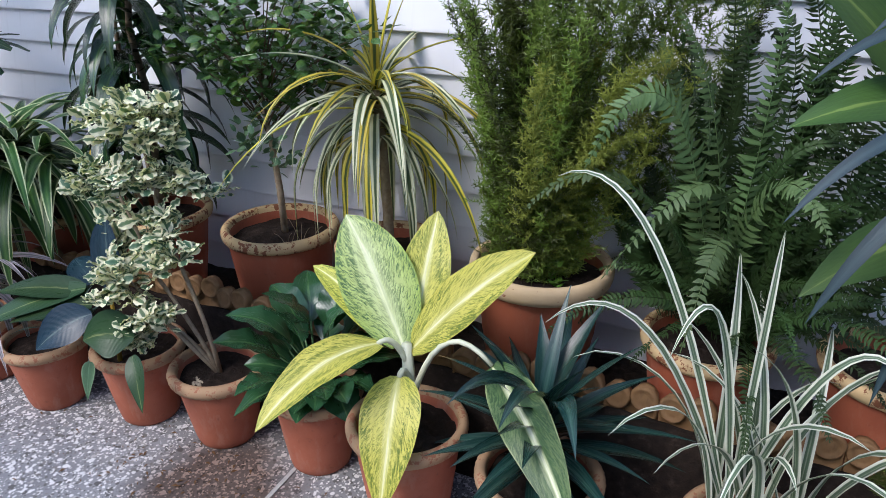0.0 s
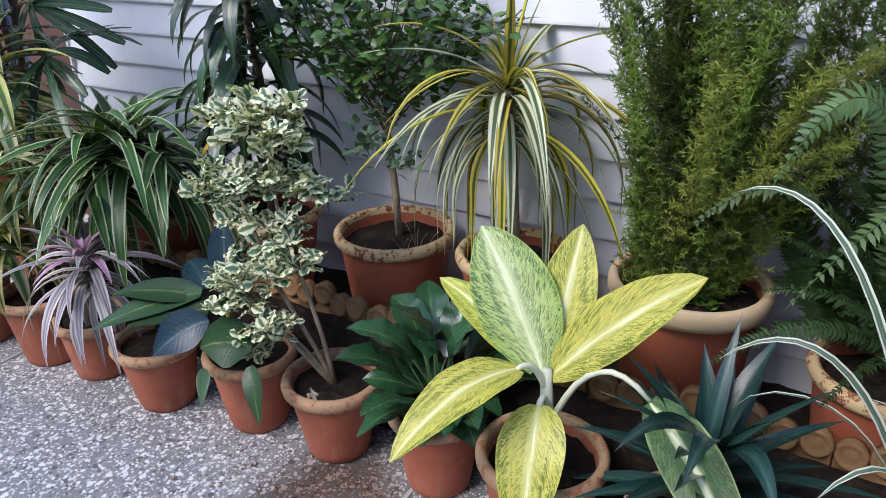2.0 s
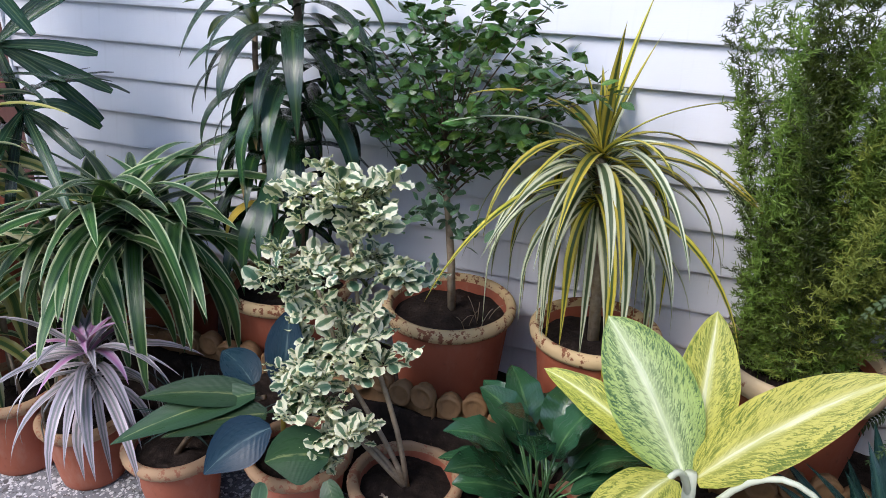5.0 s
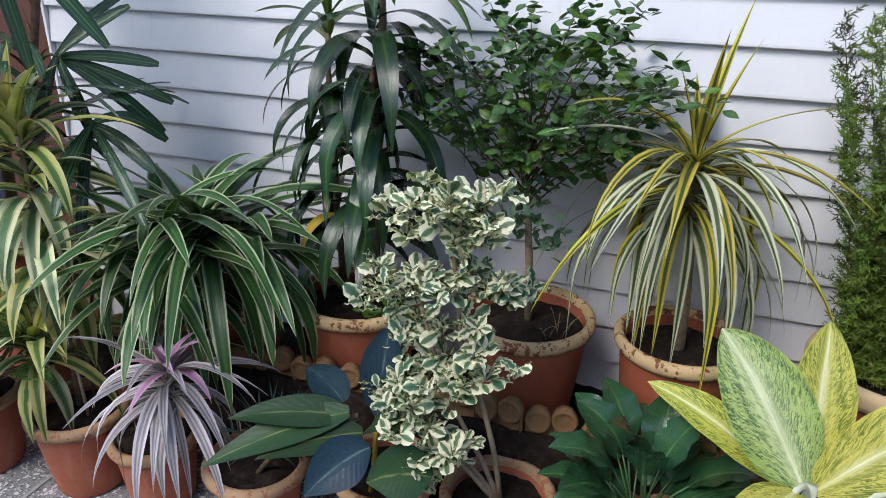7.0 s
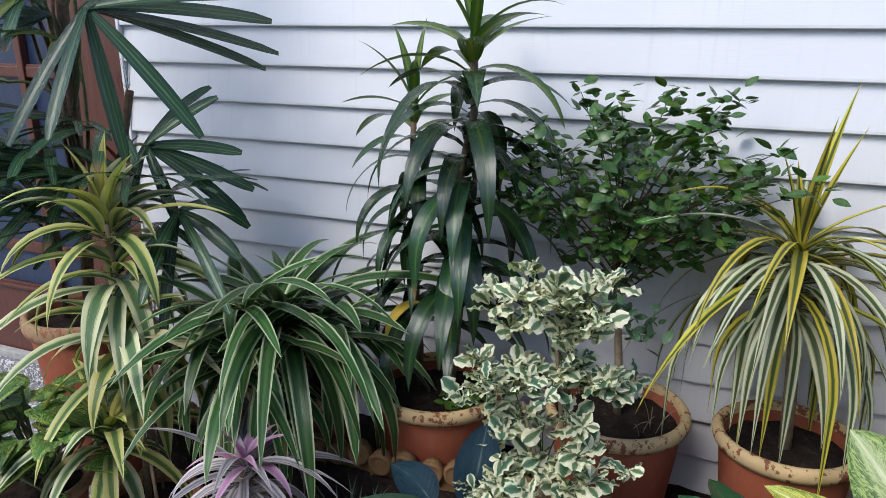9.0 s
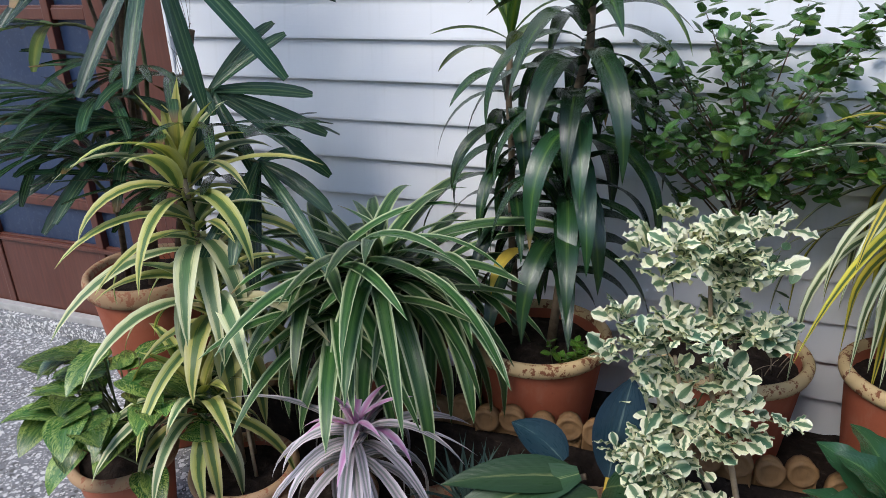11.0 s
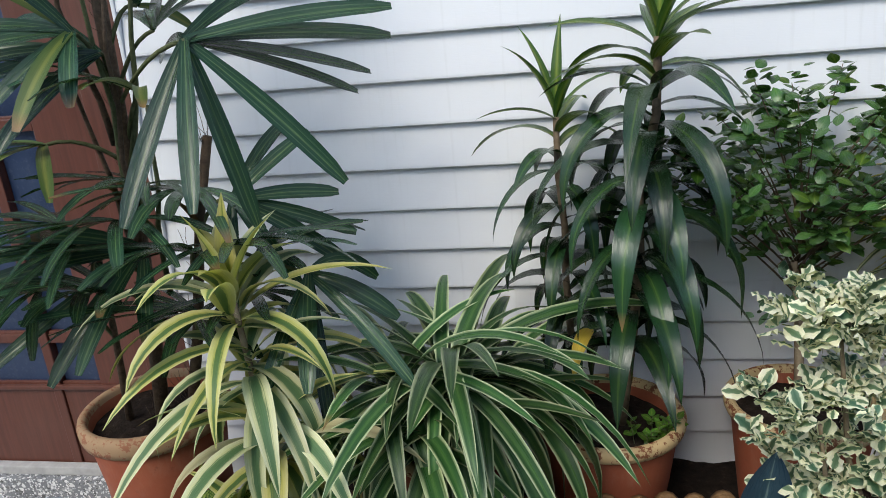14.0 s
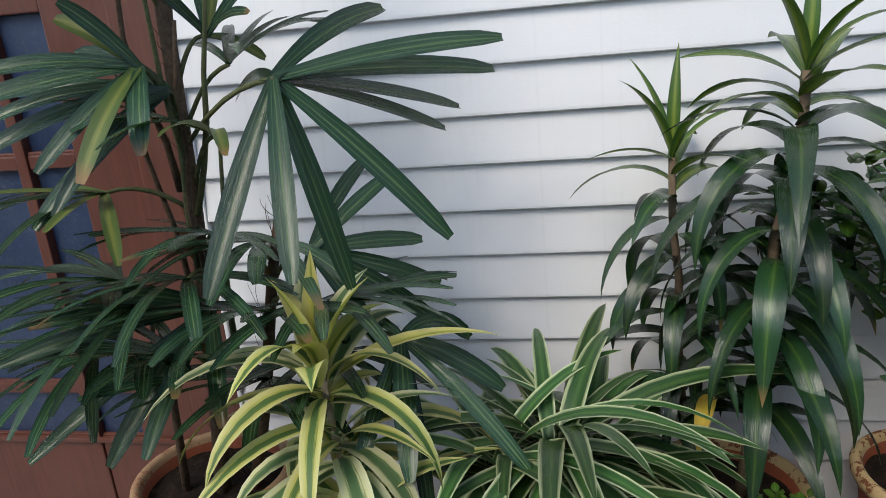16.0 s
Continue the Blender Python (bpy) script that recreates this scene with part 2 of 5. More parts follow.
M_PETIOLE = leaf_mat("pale_petiole", [(0.0, (0.58, 0.60, 0.46)), (1.0, (0.48, 0.52, 0.37))], 0.5, 0.4, 0.1, vary=0.08)
M_LILY = leaf_mat("peace_lily_leaf", [(0.0, (0.08, 0.16, 0.06)), (0.08, (0.028, 0.085, 0.034)), (1.0, (0.018, 0.064, 0.028))], 0.21, 0.65, 0.12, vein=110, vary=0.35, rib=0.3, coat=0.6)
M_RHOEO = leaf_mat("blue_green_sword_leaf", [(0.0, (0.030, 0.070, 0.055)), (0.3, (0.012, 0.040, 0.034)), (1.0, (0.007, 0.026, 0.024))], 0.24, 0.6, 0.08, vary=0.4, dry=0.1, coat=0.3)
M_FICUS = leaf_mat("rubber_plant_leaf", [(0.0, (0.14, 0.17, 0.07)), (0.07, (0.030, 0.064, 0.026)), (1.0, (0.02, 0.047, 0.022))], 0.28, 0.35, 0.06, vary=0.3, vein=70)
M_FICUS_BLUE = leaf_mat("blue_rubber_leaf", [(0.0, (0.08, 0.12, 0.12)), (0.06, (0.018, 0.042, 0.056)), (1.0, (0.010, 0.026, 0.040))], 0.26, 0.35, 0.04, vary=0.2, vein=70)
M_CREAM = leaf_mat("cream_variegated_leaflet", [(0.0, (0.10, 0.17, 0.09)), (0.30, (0.15, 0.23, 0.13)), (0.40, (0.74, 0.72, 0.50)), (1.0, (0.84, 0.82, 0.63))], 0.42, 0.45, 0.26, vary=0.14)
M_CREAM_GREEN = leaf_mat("greyish_variegated_leaflet", [(0.0, (0.05, 0.115, 0.07)), (0.48, (0.10, 0.18, 0.11)), (0.64, (0.58, 0.60, 0.42)), (1.0, (0.70, 0.71, 0.54))], 0.42, 0.45, 0.22, vary=0.2)
M_PINK = leaf_mat("pink_striped_leaf", [(0.0, (0.50, 0.40, 0.46)), (0.3, (0.17, 0.19, 0.18)), (0.5, (0.27, 0.27, 0.27)), (0.62, (0.52, 0.46, 0.51)), (1.0, (0.60, 0.52, 0.58))], 0.38, 0.5, 0.16, vary=0.25, wander=0.6)
M_PINK_CORE = leaf_mat("bright_pink_leaf", [(0.0, (0.52, 0.20, 0.42)), (0.6, (0.58, 0.36, 0.52)), (1.0, (0.62, 0.52, 0.60))], 0.4, 0.45, 0.2, vary=0.15)
M_SONG = leaf_mat("yellow_margined_leaf", [(0.0, (0.08, 0.145, 0.05)), (0.26, (0.10, 0.165, 0.05)), (0.42, (0.46, 0.44, 0.12)), (1.0, (0.58, 0.55, 0.27))], 0.36, 0.5, 0.2, vary=0.2, dry=0.08, wander=0.75)
M_SONG_DRY = leaf_mat("faded_buff_leaf", [(0.0, (0.34, 0.30, 0.17)), (0.4, (0.46, 0.41, 0.24)), (1.0, (0.54, 0.49, 0.32))], 0.5, 0.3, 0.2, vary=0.2, dry=0.3, wander=0.7)
M_SONG_NEW = leaf_mat("young_yellow_leaf", [(0.0, (0.22, 0.28, 0.06)), (0.12, (0.28, 0.32, 0.07)), (0.26, (0.56, 0.53, 0.13)), (1.0, (0.58, 0.55, 0.24))], 0.36, 0.5, 0.22, vary=0.12, wander=0.6)
M_SONG_PALE = leaf_mat("cream_margined_leaf", [(0.0, (0.09, 0.17, 0.075)), (0.34, (0.12, 0.195, 0.09)), (0.52, (0.56, 0.56, 0.30)), (1.0, (0.68, 0.67, 0.45))], 0.36, 0.5, 0.22, vary=0.2, dry=0.12, wander=0.75)
M_SPIDER = leaf_mat("white_edged_green_leaf", [(0.0, (0.06, 0.13, 0.035)), (0.3, (0.032, 0.088, 0.024)), (0.64, (0.025, 0.072, 0.022)), (0.86, (0.34, 0.40, 0.21)), (1.0, (0.50, 0.54, 0.35))], 0.28, 0.6, 0.16, vary=0.42, dry=0.15, wander=0.5)
M_DRAC = leaf_mat("dark_green_strap_leaf", [(0.0, (0.05, 0.095, 0.022)), (0.2, (0.017, 0.050, 0.016)), (1.0, (0.011, 0.036, 0.014))], 0.15, 0.8, 0.1, vary=0.4, dry=0.12, rib=0.4, coat=0.35)
M_DRAC_NEW = leaf_mat("young_green_strap_leaf", [(0.0, (0.17, 0.22, 0.035)), (0.4, (0.065, 0.125, 0.022)), (1.0, (0.036, 0.085, 0.02))], 0.26, 0.6, 0.18, vary=0.2, coat=0.2)
M_MARG = leaf_mat("yellow_striped_narrow_leaf", [(0.0, (0.060, 0.092, 0.028)), (0.26, (0.075, 0.105, 0.03)), (0.40, (0.50, 0.40, 0.04)), (0.80, (0.55, 0.46, 0.08)), (1.0, (0.26, 0.26, 0.06))], 0.36, 0.5, 0.2, vary=0.2, wander=0.5)
M_MARG_PALE = leaf_mat("cream_striped_narrow_leaf", [(0.0, (0.055, 0.088, 0.04)), (0.28, (0.075, 0.105, 0.045)), (0.44, (0.56, 0.56, 0.36)), (0.8, (0.60, 0.61, 0.45)), (1.0, (0.2, 0.23, 0.12))], 0.36, 0.5, 0.2, vary=0.2, wander=0.55)
M_SHRUB = leaf_mat("small_glossy_leaf", [(0.0, (0.09, 0.17, 0.042)), (0.12, (0.062, 0.14, 0.034)), (1.0, (0.046, 0.115, 0.03))], 0.24, 0.7, 0.18, vary=0.45, coat=0.4)
M_SHRUB_YOUNG = leaf_mat("young_glossy_leaf", [(0.0, (0.17, 0.26, 0.045)), (0.15, (0.085, 0.18, 0.024)), (1.0, (0.065, 0.15, 0.02))], 0.27, 0.55, 0.22, vary=0.35, coat=0.25)
M_SHRUB_PALE = leaf_mat("grey_green_small_leaf", [(0.0, (0.10, 0.17, 0.10)), (0.15, (0.06, 0.12, 0.065)), (0.8, (0.075, 0.14, 0.075)), (1.0, (0.2, 0.27, 0.17))], 0.38, 0.5, 0.14, vary=0.25)
M_NEEDLE = leaf_mat("asparagus_needle", [(0.0, (0.10, 0.145, 0.024)), (1.0, (0.08, 0.125, 0.022))], 0.42, 0.5, 0.2, vary=0.7)
M_NEEDLE_TIP = leaf_mat("young_asparagus_needle", [(0.0, (0.21, 0.24, 0.045)), (1.0, (0.17, 0.20, 0.04))], 0.5, 0.4, 0.25, vary=0.2)
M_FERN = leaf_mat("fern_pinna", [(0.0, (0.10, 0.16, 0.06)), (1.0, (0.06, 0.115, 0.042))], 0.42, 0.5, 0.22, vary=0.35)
# darker copy of the fern colour: shade inside the clump is painted in
M_FERN_SHADED = leaf_mat("shaded_fern_pinna", [(0.0, (0.032, 0.062, 0.018)), (1.0, (0.018, 0.042, 0.013))], 0.42, 0.45, 0.18, vary=0.45)
M_CRINUM = leaf_mat("white_edged_lily_leaf", [(0.0, (0.20, 0.25, 0.17)), (0.15, (0.075, 0.12, 0.07)), (0.45, (0.085, 0.13, 0.08)), (0.58, (0.54, 0.56, 0.46)), (1.0, (0.64, 0.65, 0.56))], 0.4, 0.45, 0.15, vary=0.15, wander=0.42)
M_GINGER = leaf_mat("broad_bright_green_leaf", [(0.0, (0.13, 0.20, 0.05)), (0.08, (0.05, 0.105, 0.024)), (1.0, (0.034, 0.08, 0.019))], 0.34, 0.5, 0.22, vary=0.2, vein=120)
M_BLUE_STRAP = leaf_mat("dark_bluish_strap_leaf", [(0.0, (0.03, 0.055, 0.065)), (1.0, (0.014, 0.030, 0.040))], 0.4, 0.4, 0.05, vary=0.2)
# pale line at 0.5: a rib with its highlight streak painted in
M_PALM = leaf_mat("fan_palm_leaflet", [(0.0, (0.10, 0.17, 0.065)), (0.12, (0.028, 0.075, 0.032)), (0.42, (0.020, 0.060, 0.028)), (0.5, (0.075, 0.14, 0.065)), (0.58, (0.024, 0.068, 0.032)), (1.0, (0.017, 0.052, 0.027))], 0.17, 0.9, 0.2, vary=0.45, dry=0.12, rib=0.7, coat=0.45)
M_PALM_YELLOW = leaf_mat("yellowing_palm_leaflet", [(0.0, (0.17, 0.19, 0.045)), (0.4, (0.085, 0.125, 0.032)), (1.0, (0.06, 0.10, 0.028))], 0.35, 0.5, 0.16, vary=0.2, dry=0.5)
M_POTHOS = leaf_mat("marbled_pothos_leaf", [(0.0, (0.11, 0.19, 0.05)), (0.1, (0.036, 0.105, 0.026)), (1.0, (0.024, 0.080, 0.020))], 0.22, 0.6, 0.16, speck=(0.32, 0.40, 0.10), vary=0.4, rib=0.2, coat=0.3)
M_TUFT = leaf_mat("bluish_tuft_leaf", [(0.0, (0.05, 0.085, 0.07)), (1.0, (0.03, 0.06, 0.052))], 0.45, 0.4, 0.06)
M_DRY = leaf_mat("dry_brown_leaf", [(0.0, (0.16, 0.09, 0.045)), (1.0, (0.10, 0.055, 0.03))], 0.7, 0.2, 0.15, vary=0.35)
M_YELLOW = leaf_mat("yellowed_leaf", [(0.0, (0.50, 0.36, 0.05)), (1.0, (0.42, 0.30, 0.05))], 0.5, 0.4, 0.2, vary=0.15)
M_BARK_PALE, M_BARK_GREY = bark("pale_bark", (0.22, 0.16, 0.10), (0.36, 0.29, 0.20)), bark("grey_brown_bark", (0.10, 0.07, 0.045), (0.20, 0.15, 0.10))
M_FIBRE = bark("fibrous_palm_stem", (0.055, 0.035, 0.022), (0.14, 0.095, 0.06), 90)
M_TWIG = bark("green_twig", (0.07, 0.085, 0.035), (0.14, 0.15, 0.07), 80)


# ---- building helpers ----
def mesh_of(name, verts, faces, mat, uvs=None, smooth=True):
    me = bpy.data.meshes.new(name)
    me.from_pydata([tuple(v) for v in verts], [], faces)
    me.materials.append(mat)
    if smooth:
        me.polygons.foreach_set("use_smooth", [True] * len(me.polygons))
    if uvs is not None:
        lay = me.uv_layers.new(name="UVMap")
        idx = np.empty(len(me.loops), dtype=np.int32)
        me.loops.foreach_get("vertex_index", idx)
        lay.data.foreach_set("uv", np.asarray(uvs, dtype=np.float32)[idx].ravel())
    me.update()
    return me


def part(name, me, parent, label=""):
    """One mesh under a thing (or under a part), its points given in the world."""
    ob = new(name, me)
    if parent is not None:
        ob.parent = parent
        ob.matrix_parent_inverse = WORLD[parent].inverted()
    WORLD[ob] = Matrix.Identity(4)
    return tagged(ob, label) if label else ob


def placed(name, me, parent, m, label=""):
    ob = part(name, me, parent, label)
    ob.matrix_basis = m
    WORLD[ob] = m
    return ob


WORLD = {}


def thing(name, at, label, category, group=""):
    ob = new(name)
    ob.empty_display_size = 0.05
    ob.matrix_basis = Matrix.Translation(at)
    WORLD[ob] = ob.matrix_basis.copy()
    return tagged(ob, label, category, group)


def nudge(t, dx, dy, dz=0.0):
    """Sets a whole plant a little further along; its parts go with it."""
    t.matrix_basis = Matrix.Translation((dx, dy, dz)) @ t.matrix_basis
    return t


def box_mesh(name, lo, hi, mat, bevel=0.004):
    bm = bmesh.new()
    bmesh.ops.create_cube(bm, size=1)
    c, s = [(a + b) / 2 for a, b in zip(lo, hi)], [b - a for a, b in zip(lo, hi)]
    for v in bm.verts:
        v.co = Vector([c[i] + v.co[i] * s[i] for i in range(3)])
    if bevel:
        bmesh.ops.bevel(bm, geom=bm.edges[:], offset=bevel, segments=2, affect="EDGES", profile=0.6)
    me = bpy.data.meshes.new(name)
    bm.to_mesh(me)
    bm.free()
    me.materials.append(mat)
    return me


def lathe(name, profile, mat, at, seg=56, wobble=0.0, notch=(0, 0.0), seed=0, cap=False):
    """Turned form: profile of (radius, height, notched) from bottom outside to top inside."""
    r = random.Random(seed)
    ph, verts, faces = r.random() * 6.28, [], []
    for j, (rad, h, *nt) in enumerate(profile):
        for i in range(seg):
            a = 2 * math.pi * i / seg
            k = 1 + wobble * math.sin(2 * a + ph) + 0.4 * wobble * math.sin(5 * a + 2 * ph + h * 9)
            rr = rad * k + (notch[1] * (0.5 + 0.5 * math.sin(notch[0] * a)) if nt and nt[0] else 0)
            verts.append((at[0] + rr * math.cos(a), at[1] + rr * math.sin(a), at[2] + h + wobble * 0.12 * math.sin(a + ph) * (h > 0.05)))
    for j in range(len(profile) - 1):
        for i in range(seg):
            k = (i + 1) % seg
            faces.append((j * seg + i, j * seg + k, (j + 1) * seg + k, (j + 1) * seg + i))
    if cap:
        faces.append(tuple(range(seg))[::-1])
    return mesh_of(name, verts, faces, mat)


def soil_mesh(at, rad, z, seed):
    r, verts, faces = random.Random(seed), [], []
    rings, seg = 9, 36
    verts.append((at[0], at[1], z + 0.01))
    for j in range(1, rings + 1):
        for i in range(seg):
            a, q = 2 * math.pi * i / seg, rad * j / rings
            p = Vector((at[0] + q * math.cos(a), at[1] + q * math.sin(a), 0))
            verts.append((p.x, p.y, z + 0.012 * (1 - (j / rings) ** 2) + 0.011 * noise.noise(p * 26 + Vector((seed, 0, 0))) + 0.005 * noise.noise(p * 75)))
    for i in range(seg):
        faces.append((0, 1 + i, 1 + (i + 1) % seg))
    for j in range(rings - 1):
        for i in range(seg):
            k = (i + 1) % seg
            faces.append((1 + j * seg + i, 1 + (j + 1) * seg + i, 1 + (j + 1) * seg + k, 1 + j * seg + k))
    return mesh_of("soil", verts, faces, M_SOIL)


def flower_pot(x, y, base, top, rad, foot, label, group, mats=(None, None), lip=0.032, notch=(0, 0.0), seed=1, fill=0.045):
    h = top - base
    at = (x, y, base)
    t = thing("flower_pot", at, label, "flower pot", group)
    body, rimmat = mats
    f = lambda s: foot + (rad - 0.012 - foot) * s ** 0.9
    prof = [(foot - 0.006, 0.0), (foot, 0.006)] + [(f(s), h * s) for s in (0.12, 0.25, 0.4, 0.55, 0.7, 0.82)] + [(f((h - lip) / h), h - lip), (rad - 0.02, h - 0.006), (rad - 0.026, h - 0.02), (rad - 0.034, h * 0.5), (foot - 0.012, 0.012)]
    part("body", lathe("body", prof, body, at, wobble=0.006, seed=seed, cap=True), t)
    rp = [(rad - 0.014, h - lip - 0.004), (rad - 0.004, h - lip, 1), (rad, h - lip * 0.7, 1), (rad + 0.001, h - lip * 0.35, 1), (rad - 0.003, h - 0.004, 1), (rad - 0.009, h + 0.001), (rad - 0.018, h), (rad - 0.023, h - 0.006), (rad - 0.026, h - 0.024)]
    part("rim", lathe("rim", rp, rimmat, at, seg=112 if notch[0] else 56, wobble=0.006, notch=notch, seed=seed), t, "worn pale rim")
    part("soil", soil_mesh((x, y), rad - 0.022, top - fill, seed * 3.1), t, "dark crumbly potting soil")
    return t


# leaves: a centre line, a width profile and a fold
def strap(s):
    return min(1.0, 0.45 + 2.6 * s) * max(0.0, 1 - s ** 3.2) ** 0.8 if s < 1 else 0.0


def sword(s):
    return max(0.0, (0.75 + 0.5 * math.sin(math.pi * min(1, s * 1.1))) * (1 - s ** 2.2) ** 0.8) / 1.2


def oval(s):
    return max(0.02, math.sin(math.pi * min(1.0, 0.02 + 0.98 * s) ** 0.86)) ** 0.85


def lance(s):
    return max(0.0, math.sin(math.pi * (0.04 + 0.96 * s) ** 0.72)) ** 0.9


def ellip(s):
    return max(0.0, math.sin(math.pi * (0.03 + 0.97 * s) ** 0.82)) ** 0.72


def paddle(s):
    return max(0.03, math.sin(math.pi * (0.05 + 0.9 * s) ** 1.5)) ** 0.75 if s < 0.995 else 0.25


def fanleaf(s):
    if s < 0.62:
        return 0.10 + 0.90 * math.sin(math.pi / 2 * s / 0.62) ** 1.3
    return max(0.06, 1 - ((s - 0.62) / 0.385) ** 2) ** 0.5


def blunt(s):
    return (0.30 + 0.70 * math.sin(math.pi * min(1, 0.05 + 0.62 * s))) * (1 - 0.35 * s ** 4) if s < 0.97 else 0.38


def blade_mesh(pts, width, prof, mat, side=None, face=None, fold=0.18, m=4, ripple=0.0, twist=0.0, seed=0):
    n = len(pts) - 1
    pts = [Vector(p) for p in pts]
    verts, uvs, faces = [], [], []
    r = random.Random(seed)
    ph = r.random() * 6.28
    for j, p in enumerate(pts):
        s = j / n
        tan = (pts[min(n, j + 1)] - pts[max(0, j - 1)]).normalized()
        if side is not None:
            sd = Vector(side)
        else:
            sd = tan.cross(Vector(face))
        sd = (sd - tan * sd.dot(tan)).normalized()
        up = sd.cross(tan)
        if twist:
            sd = Matrix.Rotation(twist * s, 3, tan) @ sd
            up = sd.cross(tan)
        w = width * 0.5 * prof(s)
        for i in range(m + 1):
            c = 2 * i / m - 1
            lift = fold * abs(c) * w + ripple * width * abs(c) * math.sin(s * 21 + ph + (2 if c > 0 else 0)) * (prof(s))
            q = p + sd * (c * w) + up * lift
            if q.y > WALL_Y - 0.012:
                q.y = WALL_Y - 0.012 - 0.002 * abs(c)
            verts.append(q)
            uvs.append((i / m, s))
    for j in range(n):
        for i in range(m):
            a = j * (m + 1) + i
            faces.append((a, a + 1, a + m + 2, a + m + 1))
    return mesh_of("leaf", verts, faces, mat, uvs)


def arch(base, az, el, length, droop, n=9, power=1.25):
    """Centre line that leaves at azimuth az and elevation el (degrees) and bends down by droop."""
    p, out = Vector(base), [Vector(base)]
    for j in range(n):
        e = radians(max(-88, el - droop * ((j + 0.5) / n) ** power))
        p = p + Vector((math.cos(e) * math.cos(radians(az)), math.cos(e) * math.sin(radians(az)), math.sin(e))) * (length / n)
        if p.y > WALL_Y - 0.015:
            p.y = WALL_Y - 0.015
        out.append(p.copy())
    return out


def arch_leaf(parent, base, az, el, length, width, droop, mat, prof=strap, fold=0.2, n=9, m=4, power=1.25, ripple=0.0, twist=0.0, name="leaf", label="", seed=0):
    side = (math.sin(radians(az)), -math.cos(radians(az)), 0)
    return part(name, blade_mesh(arch(base, az, el, length, droop, n, power), width, prof, mat, side=side, fold=fold, m=m, ripple=ripple, twist=twist, seed=seed), parent, label)


def bez(a, b, c, n=9):
    a, b, c = Vector(a), Vector(b), Vector(c)
    return [a * (1 - s) ** 2 + b * 2 * s * (1 - s) + c * s * s for s in (j / n for j in range(n + 1))]


def tip_leaf(parent, base, tip, width, mat, face=(0.1, -0.6, 0.75), bow=0.03, prof=lance, fold=0.12, n=10, m=6, ripple=0.0, label="", seed=0, name="leaf"):
    base, tip = Vector(base), Vector(tip)
    mid = (base + tip) / 2 + Vector((0, 0, 1)) * bow
    mid = mid * 2 - (base + tip) / 2
    return part(name, blade_mesh(bez(base, mid, tip, n), width, prof, mat, face=face, fold=fold, m=m, ripple=ripple, seed=seed), parent, label)


def tube_mesh(name, pts, radii, mat, seg=8):
    pts = [Vector(p) for p in pts]
    verts, faces, n = [], [], len(pts) - 1
    for j, p in enumerate(pts):
        tan = (pts[min(n, j + 1)] - pts[max(0, j - 1)]).normalized()
        a = tan.cross(Vector((0.3, 1, 0.1))).normalized()
        b = tan.cross(a)
        r = radii[0] + (radii[1] - radii[0]) * j / n
        for i in range(seg):
            t = 2 * math.pi * i / seg
            verts.append(p + (a * math.cos(t) + b * math.sin(t)) * r * (1 + 0.06 * math.sin(j * 2.3 + i)))
    for j in range(n):
        for i in range(seg):
            k = (i + 1) % seg
            faces.append((j * seg + i, j * seg + k, (j + 1) * seg + k, (j + 1) * seg + i))
    faces += [tuple(range(seg))[::-1], tuple(n * seg + i for i in range(seg))]
    return mesh_of(name, verts, faces, mat, [(0.5, 0.5)] * len(verts))


def stem(parent, pts, radii, mat, name="stem", seg=8, label=""):
    return part(name, tube_mesh(name, pts, radii, mat, seg), parent, label)


def wiggle(a, b, amp, n, r):
    a, b = Vector(a), Vector(b)
    return [a.lerp(b, j / n) + (Vector((r.uniform(-1, 1), r.uniform(-1, 1), 0)) * amp if 0 < j < n else Vector()) for j in range(n + 1)]


# ---- the setting ----
def make_floor():
    me = box_mesh("floor", (-40, -40, -0.2), (40, 40, 0.0), M_FLOOR, 0)
    tagged(new("floor", me), "grey terrazzo floor with white stone chips", "floor", kind="structure")
    n = Nodes("pale_divider_strip")
    s = n.base(n.ramp(n.noise(n.coord("Object"), 60, 4), [(0.3, (0.30, 0.30, 0.29)), (0.7, (0.42, 0.41, 0.39))]), 0.6)
    for x in (-0.98, -2.45):
        tagged(new("trim", box_mesh("trim", (x - 0.006, -2.0, -0.01), (x + 0.006, WALL_Y + 0.02, 0.0035), s, 0.001)), "pale divider strip set in the terrazzo floor", "trim", kind="structure")


WALL_L, WALL_R = -2.915, 3.99
PITCH, LINE0 = 0.1098, 1.361


